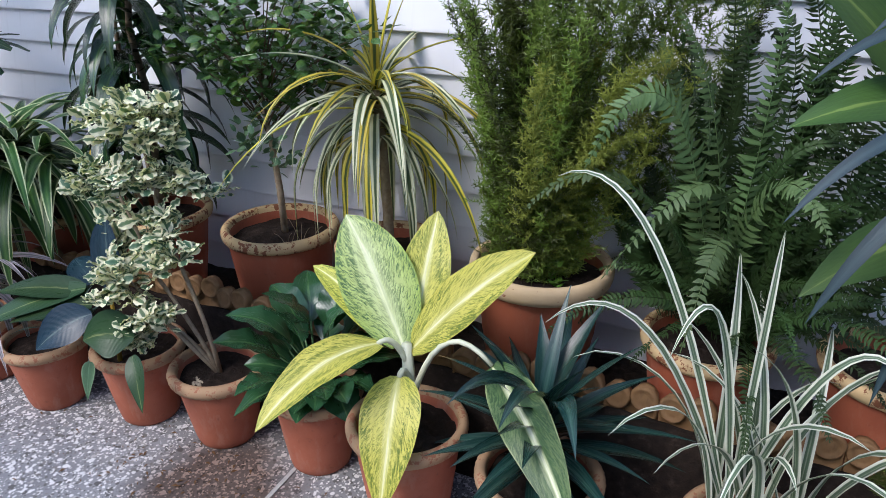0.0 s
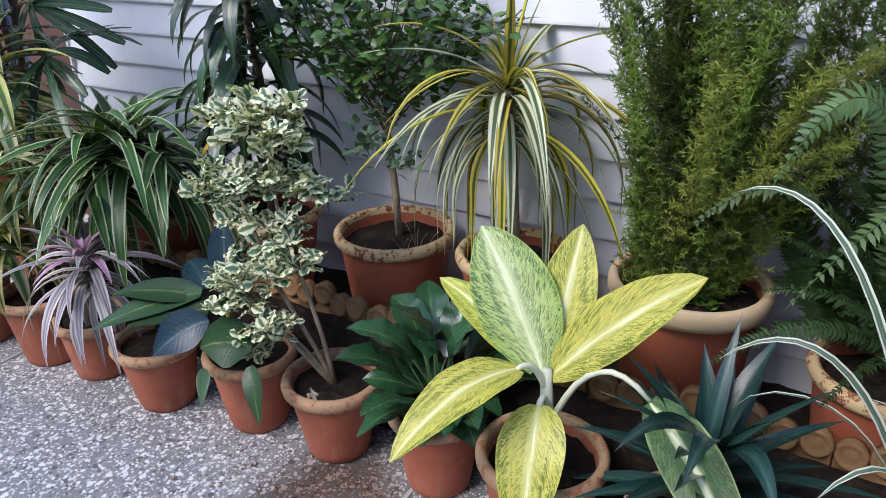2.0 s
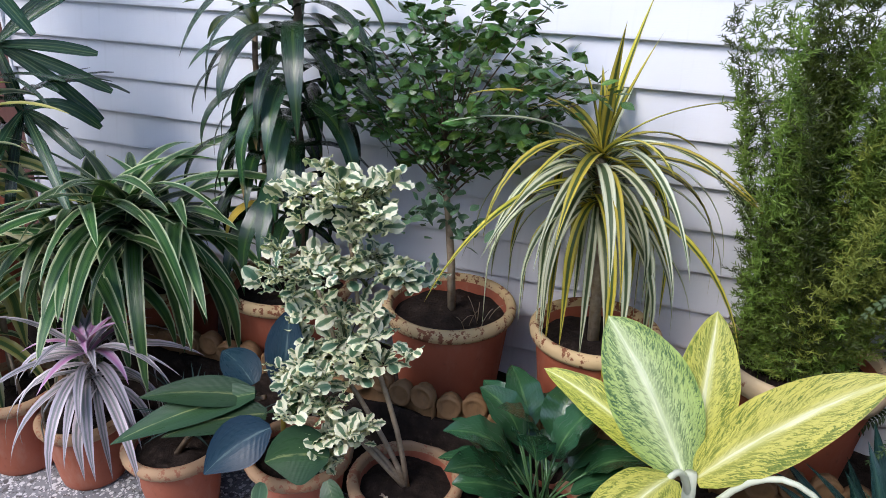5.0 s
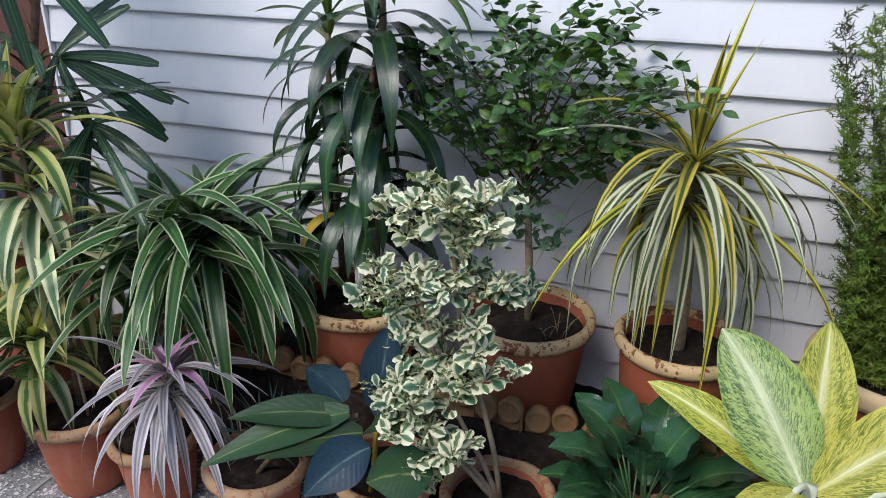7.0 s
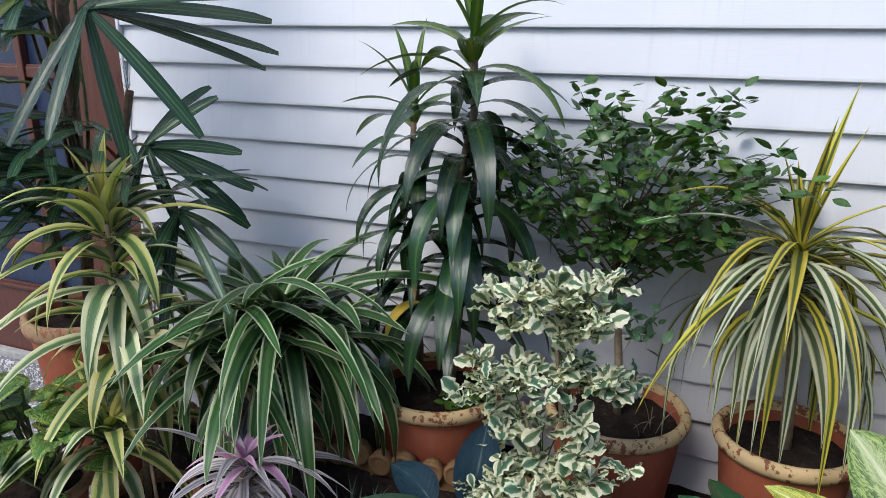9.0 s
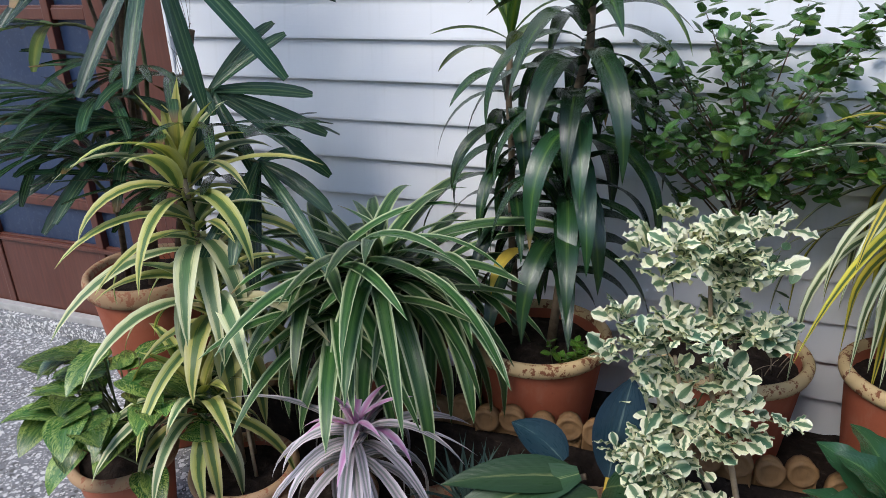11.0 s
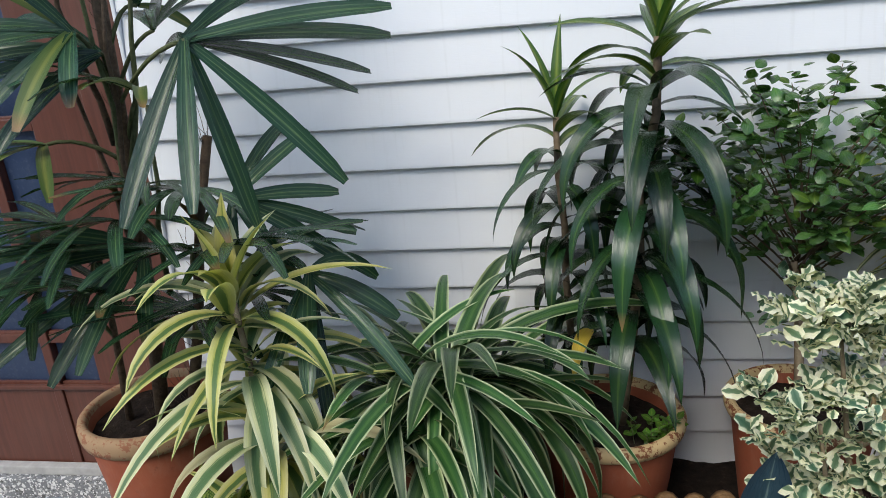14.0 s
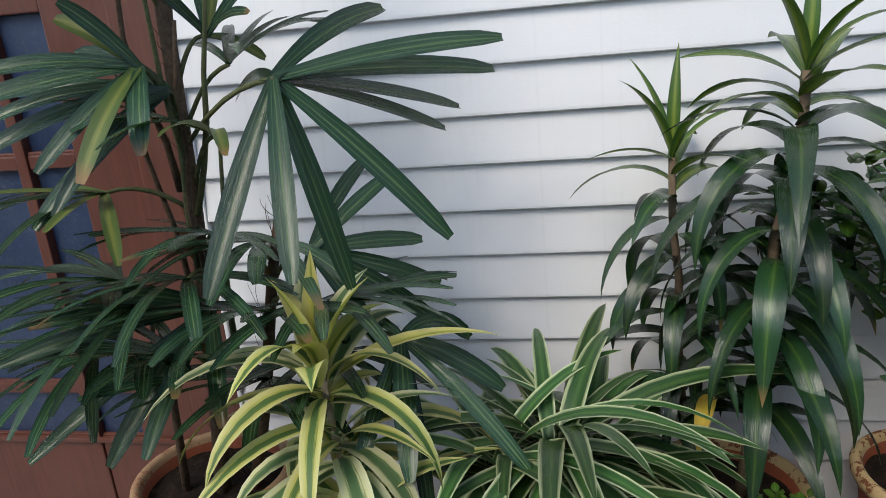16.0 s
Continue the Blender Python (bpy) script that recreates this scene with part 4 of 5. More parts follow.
def murraya():
    t = thing("shrub", (-1.21, 1.61, 0.45), "small-leaved dark green shrub with pale slender trunk", "potted plant")
    r = random.Random(11)
    trunk = [(-1.215, 1.615, 0.44), (-1.222, 1.618, 0.58), (-1.235, 1.62, 0.72), (-1.25, 1.62, 0.82)]
    stem(t, trunk, (0.011, 0.008), M_BARK_PALE, "trunk", 8, "pale slender trunk")
    kinds = [small_leaf((oval, 0.039, 0.024), M_SHRUB if i < 3 else M_SHRUB_YOUNG, i) for i in range(4)]
    spots = []
    ends = []
    for i in range(36):
        a = i * 137.5
        k = (i + 0.5) / 36
        tz = 0.92 + 0.31 * k
        rad = 0.34 * math.sin(math.pi * min(1, 0.30 + 0.58 * k)) * r.uniform(0.75, 1.15)
        e = Vector((-1.27 + 0.09 * k + rad * math.cos(radians(a)), 1.60 + 0.6 * rad * math.sin(radians(a)), tz + r.uniform(-0.03, 0.05)))
        e.y = min(e.y, WALL_Y - 0.05)
        ends.append(e)
        s = Vector((-1.245, 1.62, 0.74 + 0.2 * k)) if k < 0.5 else Vector((-1.24, 1.615, 0.82 + 0.2 * (k - 0.5)))
        pts = bez(s, (s + e) / 2 + Vector((0, 0, 0.05)), e, 7)
        stem(t, pts, (0.0026, 0.0009), M_FIBRE, "branch", 5)
        for j in range(2, 8):
            p = pts[j]
            for q in range(4 if j < 5 else 9):
                d = Vector((r.gauss(0, 1), r.gauss(0, 1), r.gauss(0, 0.7))).normalized() * r.uniform(0.008, 0.042)
                c = p + d
                c.y = min(c.y, WALL_Y - 0.03)
                spots.append((aim(c, r.uniform(0, 360), r.uniform(-35, 45), r.uniform(-40, 40), r.uniform(0.7, 1.2)), (0, 1, 2, 0, 3)[r.randrange(5)]))
    r.shuffle(spots)
    scatter(t, [q for q in spots if q[1] < 3], kinds, 240)
    scatter(t, [q for q in spots if q[1] == 3], kinds, 60)
    pale = [small_leaf((oval, 0.036, 0.022), M_SHRUB_PALE, 40 + i) for i in range(2)]
    sp = []
    for cx, cy, cz, rr, cnt in ((-1.235, 1.57, 0.76, 0.07, 46), (-1.17, 1.58, 0.69, 0.05, 24), (-1.30, 1.58, 0.70, 0.05, 20)):
        for i in range(cnt):
            d = Vector((r.gauss(0, 0.5), r.gauss(0, 0.5), r.gauss(0, 0.4))) * rr
            sp.append((aim(Vector((cx, cy, cz)) + d, r.uniform(0, 360), r.uniform(0, 60), r.uniform(-40, 40), r.uniform(0.7, 1.15)), r.randrange(2)))
    scatter(t, sp, pale)
    return t


def cream_plant():
    t = thing("variegated_shrub", (-1.27, 1.24, 0.2), "cream and green variegated shrub leaning from its clay pot", "potted plant")
    r = random.Random(21)
    foot = (-1.235, 1.26, 0.19)
    st = [((-1.25, 1.25, 0.40), (-1.33, 1.24, 0.60), (-1.36, 1.25, 0.84)), ((-1.27, 1.24, 0.33), (-1.36, 1.21, 0.5), (-1.40, 1.19, 0.70)), ((-1.30, 1.22, 0.30), (-1.36, 1.19, 0.40), (-1.40, 1.17, 0.48))]
    for a, b, c in st:
        stem(t, bez(foot, a, b, 5) + bez(b, ((b[0] + c[0]) / 2, b[1], (b[2] + c[2]) / 2), c, 4)[1:], (0.007, 0.0035), M_BARK_PALE, "stem", 7)
    stem(t, bez(foot, (-1.29, 1.23, 0.32), (-1.34, 1.22, 0.34), 5), (0.006, 0.004), M_BARK_PALE, "stem", 7, "bare pale twig")
    kinds = [small_leaf((fanleaf, 0.044, 0.029), M_CREAM, i, 0.16) for i in range(3)] + [small_leaf((fanleaf, 0.044, 0.029), M_CREAM_GREEN, 9 + i, 0.16) for i in range(3)]
    spots = []
    clumps = [(-1.345, 1.25, 0.875, 0.060, 60, 0.2), (-1.41, 1.20, 0.87, 0.05, 40, 0.1), (-1.30, 1.28, 0.845, 0.045, 30, 0.4), (-1.43, 1.20, 0.735, 0.065, 64, 0.5), (-1.34, 1.25, 0.72, 0.06, 46, 0.6), (-1.26, 1.29, 0.71, 0.05, 40, 0.8),
              (-1.37, 1.22, 0.57, 0.075, 70, 0.5), (-1.43, 1.18, 0.53, 0.06, 46, 0.35), (-1.30, 1.22, 0.60, 0.05, 34, 0.6), (-1.41, 1.15, 0.45, 0.055, 44, 0.25), (-1.335, 1.15, 0.39, 0.045, 34, 0.1), (-1.37, 1.15, 0.34, 0.035, 22, 0.1)]
    for x, y, z, rad, cnt, green in clumps:
        hubs = max(7, cnt // 4)
        for h in range(hubs):
            d = Vector((r.gauss(0, 0.6), r.gauss(0, 0.6), r.gauss(0, 0.6))) * rad * 0.9
            hub = Vector((x, y, z)) + d
            out = (d + Vector((0.2, -0.8, 0.5)) * 0.04).normalized()
            a0 = math.degrees(math.atan2(out.y, out.x))
            for i in range(8):
                a = a0 + i * 45 + r.uniform(-14, 14)
                spots.append((aim(hub + Vector((r.gauss(0, 1), r.gauss(0, 1), r.gauss(0, 1))) * 0.007, a, r.uniform(-8, 55), r.uniform(-48, 48), r.uniform(0.55, 1.18)), (3 if r.random() < green * 0.5 else 0) + r.randrange(3)))
            if h % 2 == 0:
                stem(t, bez((x + 0.01, y + 0.02, z - rad * 0.7), (x, y + 0.01, z), hub, 3), (0.002, 0.001), M_TWIG, "twig", 4)
    r.shuffle(spots)
    scatter(t, [s for s in spots if s[1] < 3], kinds, 300)
    scatter(t, [s for s in spots if s[1] >= 3], kinds, 200)
    return t


def peace_lily():
    r = random.Random(31)
    t = thing("peace_lily", (-0.935, 1.205, 0.2), "glossy dark green broad-leaved lily in clay pot", "potted plant")
    for i in range(34):
        k = (i + 0.5) / 34
        az = i * 137.5 + r.uniform(-15, 15)
        el = 24 + 56 * k + r.uniform(-8, 8)
        pl = 0.08 + 0.11 * k + r.uniform(-0.02, 0.02)
        low = 265 < az % 360 < 350
        if low:
            el, pl = min(el, 38), pl * 0.7
        c = Vector((-0.90 + r.uniform(-0.02, 0.02), 1.235 + r.uniform(-0.02, 0.02), 0.20))
        e = radians(max(40, el))
        b = c + Vector((math.cos(e) * math.cos(radians(az)), math.cos(e) * math.sin(radians(az)), math.sin(e))) * pl
        stem(t, bez(c, (c + b) / 2 + Vector((0, 0, 0.02)), b, 4), (0.0035, 0.0022), M_LILY, "petiole", 5)
        arch_leaf(t, b, az, el - 2, r.uniform(0.14, 0.185) * (0.72 if low else 1), r.uniform(0.080, 0.10), r.uniform(35, 80), M_LILY, oval, 0.24, n=12, m=6, ripple=0.055, power=1.0, twist=r.uniform(-0.4, 0.4), seed=600 + i)
    return t


def rhoeo():
    t = thing("oyster_plant", (-0.30, 1.22, 0.22), "dusky blue-green sword-leaved rosette plant in clay pot", "potted plant")
    stem(t, [(-0.30, 1.20, 0.20), (-0.29, 1.20, 0.30), (-0.29, 1.20, 0.385)], (0.016, 0.012), M_BARK_GREY)
    rosette("", None, (-0.29, 1.20, 0.385), "", [M_RHOEO], 42, 0.30, 0.044, (-14, 70), 30, sword, 0.28, 41, down=0.10, parent=t, power=1.3)
    for i, tip in enumerate(((-0.40, 0.97, 0.535), (-0.29, 0.93, 0.545), (-0.16, 0.93, 0.53))):
        tip_leaf(t, (-0.29 + 0.015 * i, 1.17, 0.43), tip, 0.042, M_RHOEO, (0.0, -0.45, 0.9), 0.06, sword, 0.28, seed=430 + i)
    return t


def crinum():
    t = thing("spider_lily", (0.10, 1.20, 0.2), "arching white-edged strap leaves of a potted lily", "potted plant")
    r = random.Random(51)
    F = (0.1, -0.8, 0.5)
    for base in ((0.05, 1.25, 0.20), (0.13, 1.23, 0.20), (0.19, 1.24, 0.20), (0.11, 1.27, 0.2)):
        for i in range(5):
            az = i * 137.5 + base[0] * 900
            arch_leaf(t, base, az, r.uniform(70, 85), r.uniform(0.36, 0.58), r.uniform(0.018, 0.024), r.uniform(50, 150), M_CRINUM, strap, 0.28, n=13, power=2.6, twist=r.uniform(-0.6, 0.6), seed=700 + i)
    for tip, pk in (((-0.33, 1.33, 0.85), 0.84), ((-0.06, 1.10, 0.64), 0.80), ((-0.30, 1.20, 0.60), 0.70), ((0.30, 1.15, 0.62), 0.72), ((0.08, 1.3, 0.82), 0.6)):
        b = Vector((0.08, 1.24, 0.22))
        m = Vector(((b.x + tip[0]) / 2, (b.y + tip[1]) / 2, pk * 1.18))
        part("leaf", blade_mesh(bez(b, m, tip, 14), 0.016, strap, M_CRINUM, face=(0.0, -0.5, 0.85), fold=0.28, seed=1), t)
    return t


def song_plant():
    t = thing("dracaena", (-2.40, 1.25, 0.2), "tall dracaena with yellow-margined drooping leaves", "potted plant")
    r = random.Random(61)
    stem(t, [(-2.36, 1.19, 0.20), (-2.39, 1.23, 0.5), (-2.43, 1.25, 0.75), (-2.44, 1.25, 0.915)], (0.009, 0.006), M_BARK_PALE, "stem", 8)
    rosette("", None, (-2.44, 1.25, 0.915), "", [M_SONG_NEW, M_SONG, M_SONG_PALE], 17, 0.32, 0.052, (8, 80), 105, lance, 0.22, 62, down=0.05, parent=t, power=0.95, twist=0.4, n=10)
    rosette("", None, (-2.42, 1.24, 0.82), "", [M_SONG_PALE, M_SONG_PALE, M_SONG], 22, 0.34, 0.049, (0, 50), 125, lance, 0.22, 63, down=0.10, parent=t, power=0.85, twist=0.5, n=10)
    rosette("", None, (-2.38, 1.20, 0.68), "", [M_SONG_PALE, M_SONG, M_SONG_PALE, M_SONG, M_SONG_DRY], 22, 0.34, 0.049, (5, 60), 125, lance, 0.22, 64, down=0.12, parent=t, power=0.85, twist=0.5, n=10)
    for i in range(6):
        arch_leaf(t, (-2.44, 1.25, 0.92), 90 + 137 * i, 86 - 6 * i, 0.21 - 0.006 * i, 0.044, 10 + 12 * i, M_SONG_NEW, lance, 0.4, seed=660 + i)
    return t


def song_low():
    t = thing("dracaena", (-2.34, 1.17, 0.2), "low yellow-margined dracaena offshoot in a front pot", "potted plant")
    stem(t, [(-2.36, 1.16, 0.20), (-2.40, 1.14, 0.42)], (0.008, 0.006), M_BARK_PALE)
    rosette("", None, (-2.40, 1.14, 0.42), "", [M_SONG, M_SONG_PALE], 24, 0.31, 0.038, (5, 75), 112, lance, 0.22, 66, down=0.06, parent=t, power=0.9, twist=0.4, n=10)
    for i in range(4):
        arch_leaf(t, (-2.40, 1.14, 0.43), 60 + 137 * i, 75 - 8 * i, 0.18, 0.036, 40 + 12 * i, M_SONG_NEW, lance, 0.35, seed=680 + i)
    for x, y in ((-2.30, 1.16), (-2.36, 1.24)):
        stem(t, [(x, y, 0.2), (x - 0.005, y, 0.62 if y > 1.2 else 0.36)], (0.0045, 0.004), M_BARK_PALE, "cane", 6, "pale bamboo cane")
    return t


def spider_clump():
    t = thing("spider_plant", (-2.10, 1.50, 0.43), "dense clump of long white-edged arching green leaves", "potted plant")
    st = lambda az: 1 + 0.14 * math.cos(radians(az + 15))
    for c, cnt, ln, sd in (((-2.07, 1.38, 0.70), 60, 0.44, 71), ((-2.18, 1.36, 0.68), 40, 0.40, 72), ((-1.99, 1.45, 0.66), 40, 0.38, 73), ((-2.10, 1.30, 0.62), 36, 0.36, 74)):
        rosette("", None, c, "", [M_SPIDER], cnt, ln, 0.040, (-8, 58), 98, strap, 0.24, sd, jit=0.03, down=0.06, parent=t, power=0.95, twist=0.5, n=10, stretch=st)
    for i, (x, y) in enumerate(((-2.07, 1.44), (-2.16, 1.43), (-2.03, 1.47), (-2.10, 1.40))):
        stem(t, bez((-2.10 + 0.02 * i, 1.50, 0.42), (x, y + 0.03, 0.55), (x, y - 0.06, 0.68), 5), (0.012, 0.01), M_BARK_GREY)
    return t


def pink_plant():
    t = thing("bromeliad", (-2.0, 1.17, 0.18), "silvery striped rosette plant with bright pink heart", "potted plant")
    c = (-1.96, 1.15, 0.43)
    stem(t, [(-2.05, 1.19, 0.18), (-2.0, 1.16, 0.30), c], (0.011, 0.009), M_BARK_GREY)
    rosette("", None, c, "", [M_PINK], 46, 0.32, 0.028, (0, 55), 140, sword, 0.25, 81, down=0.10, parent=t, power=0.85, twist=0.4, n=10)
    rosette("", None, c, "", [M_PINK_CORE], 13, 0.19, 0.024, (25, 80), 85, sword, 0.25, 82, parent=t, twist=0.3)
    return t


def rubber_plant():
    t = thing("rubber_plant", (-1.68, 1.17, 0.2), "rubber plant with large glossy dark green leaves", "potted plant")
    stem(t, [(-1.83, 1.16, 0.18), (-1.72, 1.17, 0.34), (-1.56, 1.17, 0.42)], (0.008, 0.006), M_BARK_GREY)
    stem(t, [(-1.54, 1.18, 0.2), (-1.53, 1.18, 0.30), (-1.52, 1.18, 0.42)], (0.007, 0.005), M_YELLOW, label="reddish young stem")
    U = (0.15, -0.35, 0.92)
    for b, e, w, mat, f in (((-1.57, 1.15, 0.44), (-1.85, 1.0, 0.325), 0.085, M_FICUS, U), ((-1.50, 1.10, 0.405), (-1.60, 1.0, 0.33), 0.105, M_FICUS_BLUE, (0.3, -0.75, 0.6)), ((-1.53, 1.13, 0.41), (-1.73, 1.03, 0.36), 0.08, M_FICUS, U),
                            ((-1.365, 1.10, 0.37), (-1.485, 1.05, 0.36), 0.12, M_FICUS, (0.3, -0.8, 0.5)), ((-1.36, 1.08, 0.33), (-1.29, 1.02, 0.22), 0.05, M_FICUS, (0.4, -0.9, 0.2)), ((-1.52, 1.08, 0.27), (-1.525, 1.05, 0.165), 0.035, M_SHRUB_PALE, (0.4, -0.9, 0.2)),
                            ((-1.52, 1.18, 0.42), (-1.49, 1.19, 0.645), 0.095, M_FICUS_BLUE, (0.1, -0.9, 0.2)), ((-1.57, 1.15, 0.43), (-1.82, 1.07, 0.41), 0.08, M_FICUS, U), ((-1.61, 1.2, 0.42), (-1.73, 1.25, 0.45), 0.085, M_FICUS_BLUE, U), ((-1.52, 1.15, 0.42), (-1.44, 1.10, 0.46), 0.09, M_FICUS, U)):
        tip_leaf(t, b, e, w, mat, f, 0.015, oval if w > 0.09 else lance, 0.14, seed=int(w * 1000))
    return t


def tuft():
    t = thing("grass_tuft", (-1.80, 1.19, 0.19), "small tuft of stiff bluish grassy leaves", "potted plant")
    rosette("", None, (-1.80, 1.22, 0.22), "", [M_TUFT], 40, 0.17, 0.010, (30, 85), 35, sword, 0.3, 91, jit=0.03, parent=t, n=5)
    rosette("", None, (-1.72, 1.23, 0.22), "", [M_TUFT], 30, 0.15, 0.010, (30, 85), 35, sword, 0.3, 92, jit=0.03, parent=t, n=5)
    return t


def pothos():
    t = thing("pothos", (-2.66, 1.12, 0.2), "trailing pothos with cream-marbled green leaves", "potted plant")
    r = random.Random(101)
    heart = lambda s: max(0.02, math.sin(math.pi * min(1, 0.10 + 0.9 * s) ** 0.7)) ** 0.8
    for i in range(64):
        a, q = r.uniform(0, 360), math.sqrt(r.random())
        p = Vector((-2.62 + 0.21 * q * math.cos(radians(a)), 1.10 + 0.15 * q * math.sin(radians(a)), 0.50 - 0.16 * q + r.uniform(-0.08, 0.06)))
        c = Vector((-2.66 + r.uniform(-0.05, 0.05), 1.12 + r.uniform(-0.05, 0.05), 0.21))
        stem(t, bez(c, Vector((p.x, p.y, (c.z + p.z) / 2 + 0.05)), p, 4), (0.003, 0.002), M_TWIG, "vine", 5)
        arch_leaf(t, p, a + r.uniform(-50, 50), r.uniform(-10, 40), r.uniform(0.09, 0.13), r.uniform(0.065, 0.09), r.uniform(40, 80), M_POTHOS, heart, 0.16, n=7, m=4, seed=800 + i, twist=r.uniform(-0.3, 0.3))
    return t


def fan_palm():
    t = thing("fan_palm", (-2.82, 1.47, 0.46), "lady palm with long dark green leaf fans", "potted plant")
    r = random.Random(111)
    canes = [[(-2.80, 1.46, 0.46), (-2.76, 1.46, 0.8), (-2.73, 1.46, 1.15), (-2.71, 1.46, 1.62)], [(-2.74, 1.47, 0.46), (-2.66, 1.47, 0.75), (-2.60, 1.47, 1.02), (-2.55, 1.48, 1.2)], [(-2.88, 1.45, 0.46), (-2.86, 1.45, 0.75), (-2.84, 1.44, 1.0)]]
    for i, c in enumerate(canes):
        stem(t, c, (0.018 - 0.004 * i, 0.014 - 0.004 * i), M_FIBRE, "cane", 9, "brown fibrous cane")

    fib = []
    for i in range(90):
        c = canes[r.choice((0, 0, 1))]
        k = r.randrange(len(c) - 1)
        p = Vector(c[k]).lerp(Vector(c[k + 1]), r.random())
        e = p + Vector((r.uniform(-0.03, 0.03), r.uniform(-0.04, 0.01), r.uniform(0.02, 0.11)))
        fib.append(tube_mesh("fibre", bez(p, (p + e) / 2 + Vector((r.uniform(-0.02, 0.02), -0.008, 0)), e, 4), (0.0010, 0.0005), M_FIBRE, 3))
    fv, ff = [], []
    for me in fib:
        b = len(fv)
        fv += [v.co.copy() for v in me.vertices]
        ff += [tuple(b + q for q in p.vertices) for p in me.polygons]
        bpy.data.meshes.remove(me)
    tagged(part("fibre", mesh_of("fibre", fv, ff, M_FIBRE), t, "brown hairy sheath fibres"), kind="stuff")
    for i in range(9):
        c = canes[i % 2]
        p = Vector(c[1]).lerp(Vector(c[2]), r.random())
        arch_leaf(t, p, r.uniform(0, 360), r.uniform(55, 80), r.uniform(0.08, 0.16), 0.018, 30, M_DRY, strap, 0.6, n=5, seed=970 + i, name="sheath")

    def fan(root, hub, tips, width=0.036, mats=(M_PALM,), bow=0.014, face=(0.2, -0.8, 0.55), seed=0):
        pet = stem(t, bez(root, (Vector(root) + Vector(hub)) / 2 + Vector((0, 0, 0.05)), hub, 6), (0.005, 0.004), M_TWIG, "frond", 6)
        for i, e in enumerate(tips):
            tip_leaf(pet, hub, e, width * r.uniform(0.8, 1.15), r.choice(mats), face, bow * r.uniform(0.5, 1.5), blunt, 0.3, 10, 4, seed=900 + i, name="leaflet")

    def round_fan(root, hub, az, el, length, cnt, spread, width=0.034, mats=(M_PALM,), droop=45):
        pet = stem(t, bez(root, (Vector(root) + Vector(hub)) / 2 + Vector((0, 0, 0.05)), hub, 6), (0.005, 0.004), M_TWIG, "frond", 6)
        for i in range(cnt):
            k = i / (cnt - 1) * 2 - 1
            arch_leaf(pet, hub, az + spread * k, el - 12 * abs(k), length * r.uniform(0.85, 1.1) * (1 - 0.2 * abs(k)), width * r.uniform(0.8, 1.1), droop * r.uniform(0.3, 1.3), r.choice(mats), blunt, 0.3, n=8, seed=950 + i, name="leaflet", twist=r.uniform(-0.4, 0.4))

    for i, (a, b) in enumerate((((-2.745, 1.45, 0.95), (-2.665, 1.40, 1.50)), ((-2.735, 1.44, 1.05), (-2.70, 1.38, 1.62)), ((-2.75, 1.46, 0.90), (-2.80, 1.40, 1.45)), ((-2.72, 1.45, 1.15), (-2.61, 1.43, 1.58)), ((-2.74, 1.44, 1.20), (-2.76, 1.36, 1.66)), ((-2.70, 1.46, 0.85), (-2.63, 1.41, 1.28)))):
        stem(t, wiggle(a, b, 0.010, 5, r), (0.007, 0.0035), M_TWIG if i % 2 else M_FIBRE, "leaf_stalk", 6, "long slender leaf stalk")
    fan((-2.72, 1.46, 1.30), (-2.70, 1.40, 1.385), [(-2.98, 1.28, 1.36), (-3.02, 1.32, 1.40), (-2.96, 1.22, 1.31), (-2.86, 1.2, 1.20), (-2.82, 1.2, 1.22), (-2.90, 1.45, 1.46)], 0.034, (M_PALM, M_PALM, M_PALM_YELLOW), bow=0.02)
    fan((-2.72, 1.46, 1.28), (-2.465, 1.30, 1.398), [(-2.535, 1.11, 1.112), (-2.40, 1.10, 1.135), (-2.376, 1.275, 1.06), (-2.22, 1.35, 1.118), (-2.27, 1.68, 1.25), (-2.24, 1.70, 1.29), (-2.15, 1.55, 1.37), (-2.125, 1.47, 1.425), (-2.33, 1.5, 1.49), (-2.6, 1.45, 1.36)], 0.039, bow=0.012)
    fan((-2.72, 1.46, 1.30), (-2.72, 1.36, 1.43), [(-2.95, 1.25, 1.44), (-2.93, 1.22, 1.40), (-2.83, 1.2, 1.29), (-2.76, 1.2, 1.27), (-2.87, 1.38, 1.52), (-2.80, 1.3, 1.54), (-2.68, 1.25, 1.30)], 0.036, (M_PALM, M_PALM_YELLOW))
    fan((-2.74, 1.46, 0.80), (-2.70, 1.40, 0.98), [(-2.95, 1.15, 0.80), (-2.84, 1.2, 0.76), (-3.0, 1.2, 0.96), (-2.97, 1.25, 1.01), (-2.91, 1.33, 1.03), (-2.62, 1.22, 0.83), (-2.72, 1.14, 0.82), (-2.86, 1.28, 1.05)], 0.036)
    fan((-2.60, 1.47, 1.0), (-2.52, 1.48, 1.06), [(-2.37, 1.6, 1.18), (-2.33, 1.63, 1.03), (-2.30, 1.63, 0.93), (-2.30, 1.58, 0.86), (-2.44, 1.66, 1.2), (-2.36, 1.4, 0.88), (-2.5, 1.36, 0.86)], 0.036)
    fan((-2.71, 1.46, 1.40), (-2.66, 1.5, 1.47), [(-2.76, 1.4, 1.60), (-2.57, 1.5, 1.55), (-2.60, 1.6, 1.42), (-2.63, 1.55, 1.62), (-2.70, 1.58, 1.6), (-2.54, 1.42, 1.50)], 0.03, (M_PALM, M_PALM_YELLOW))
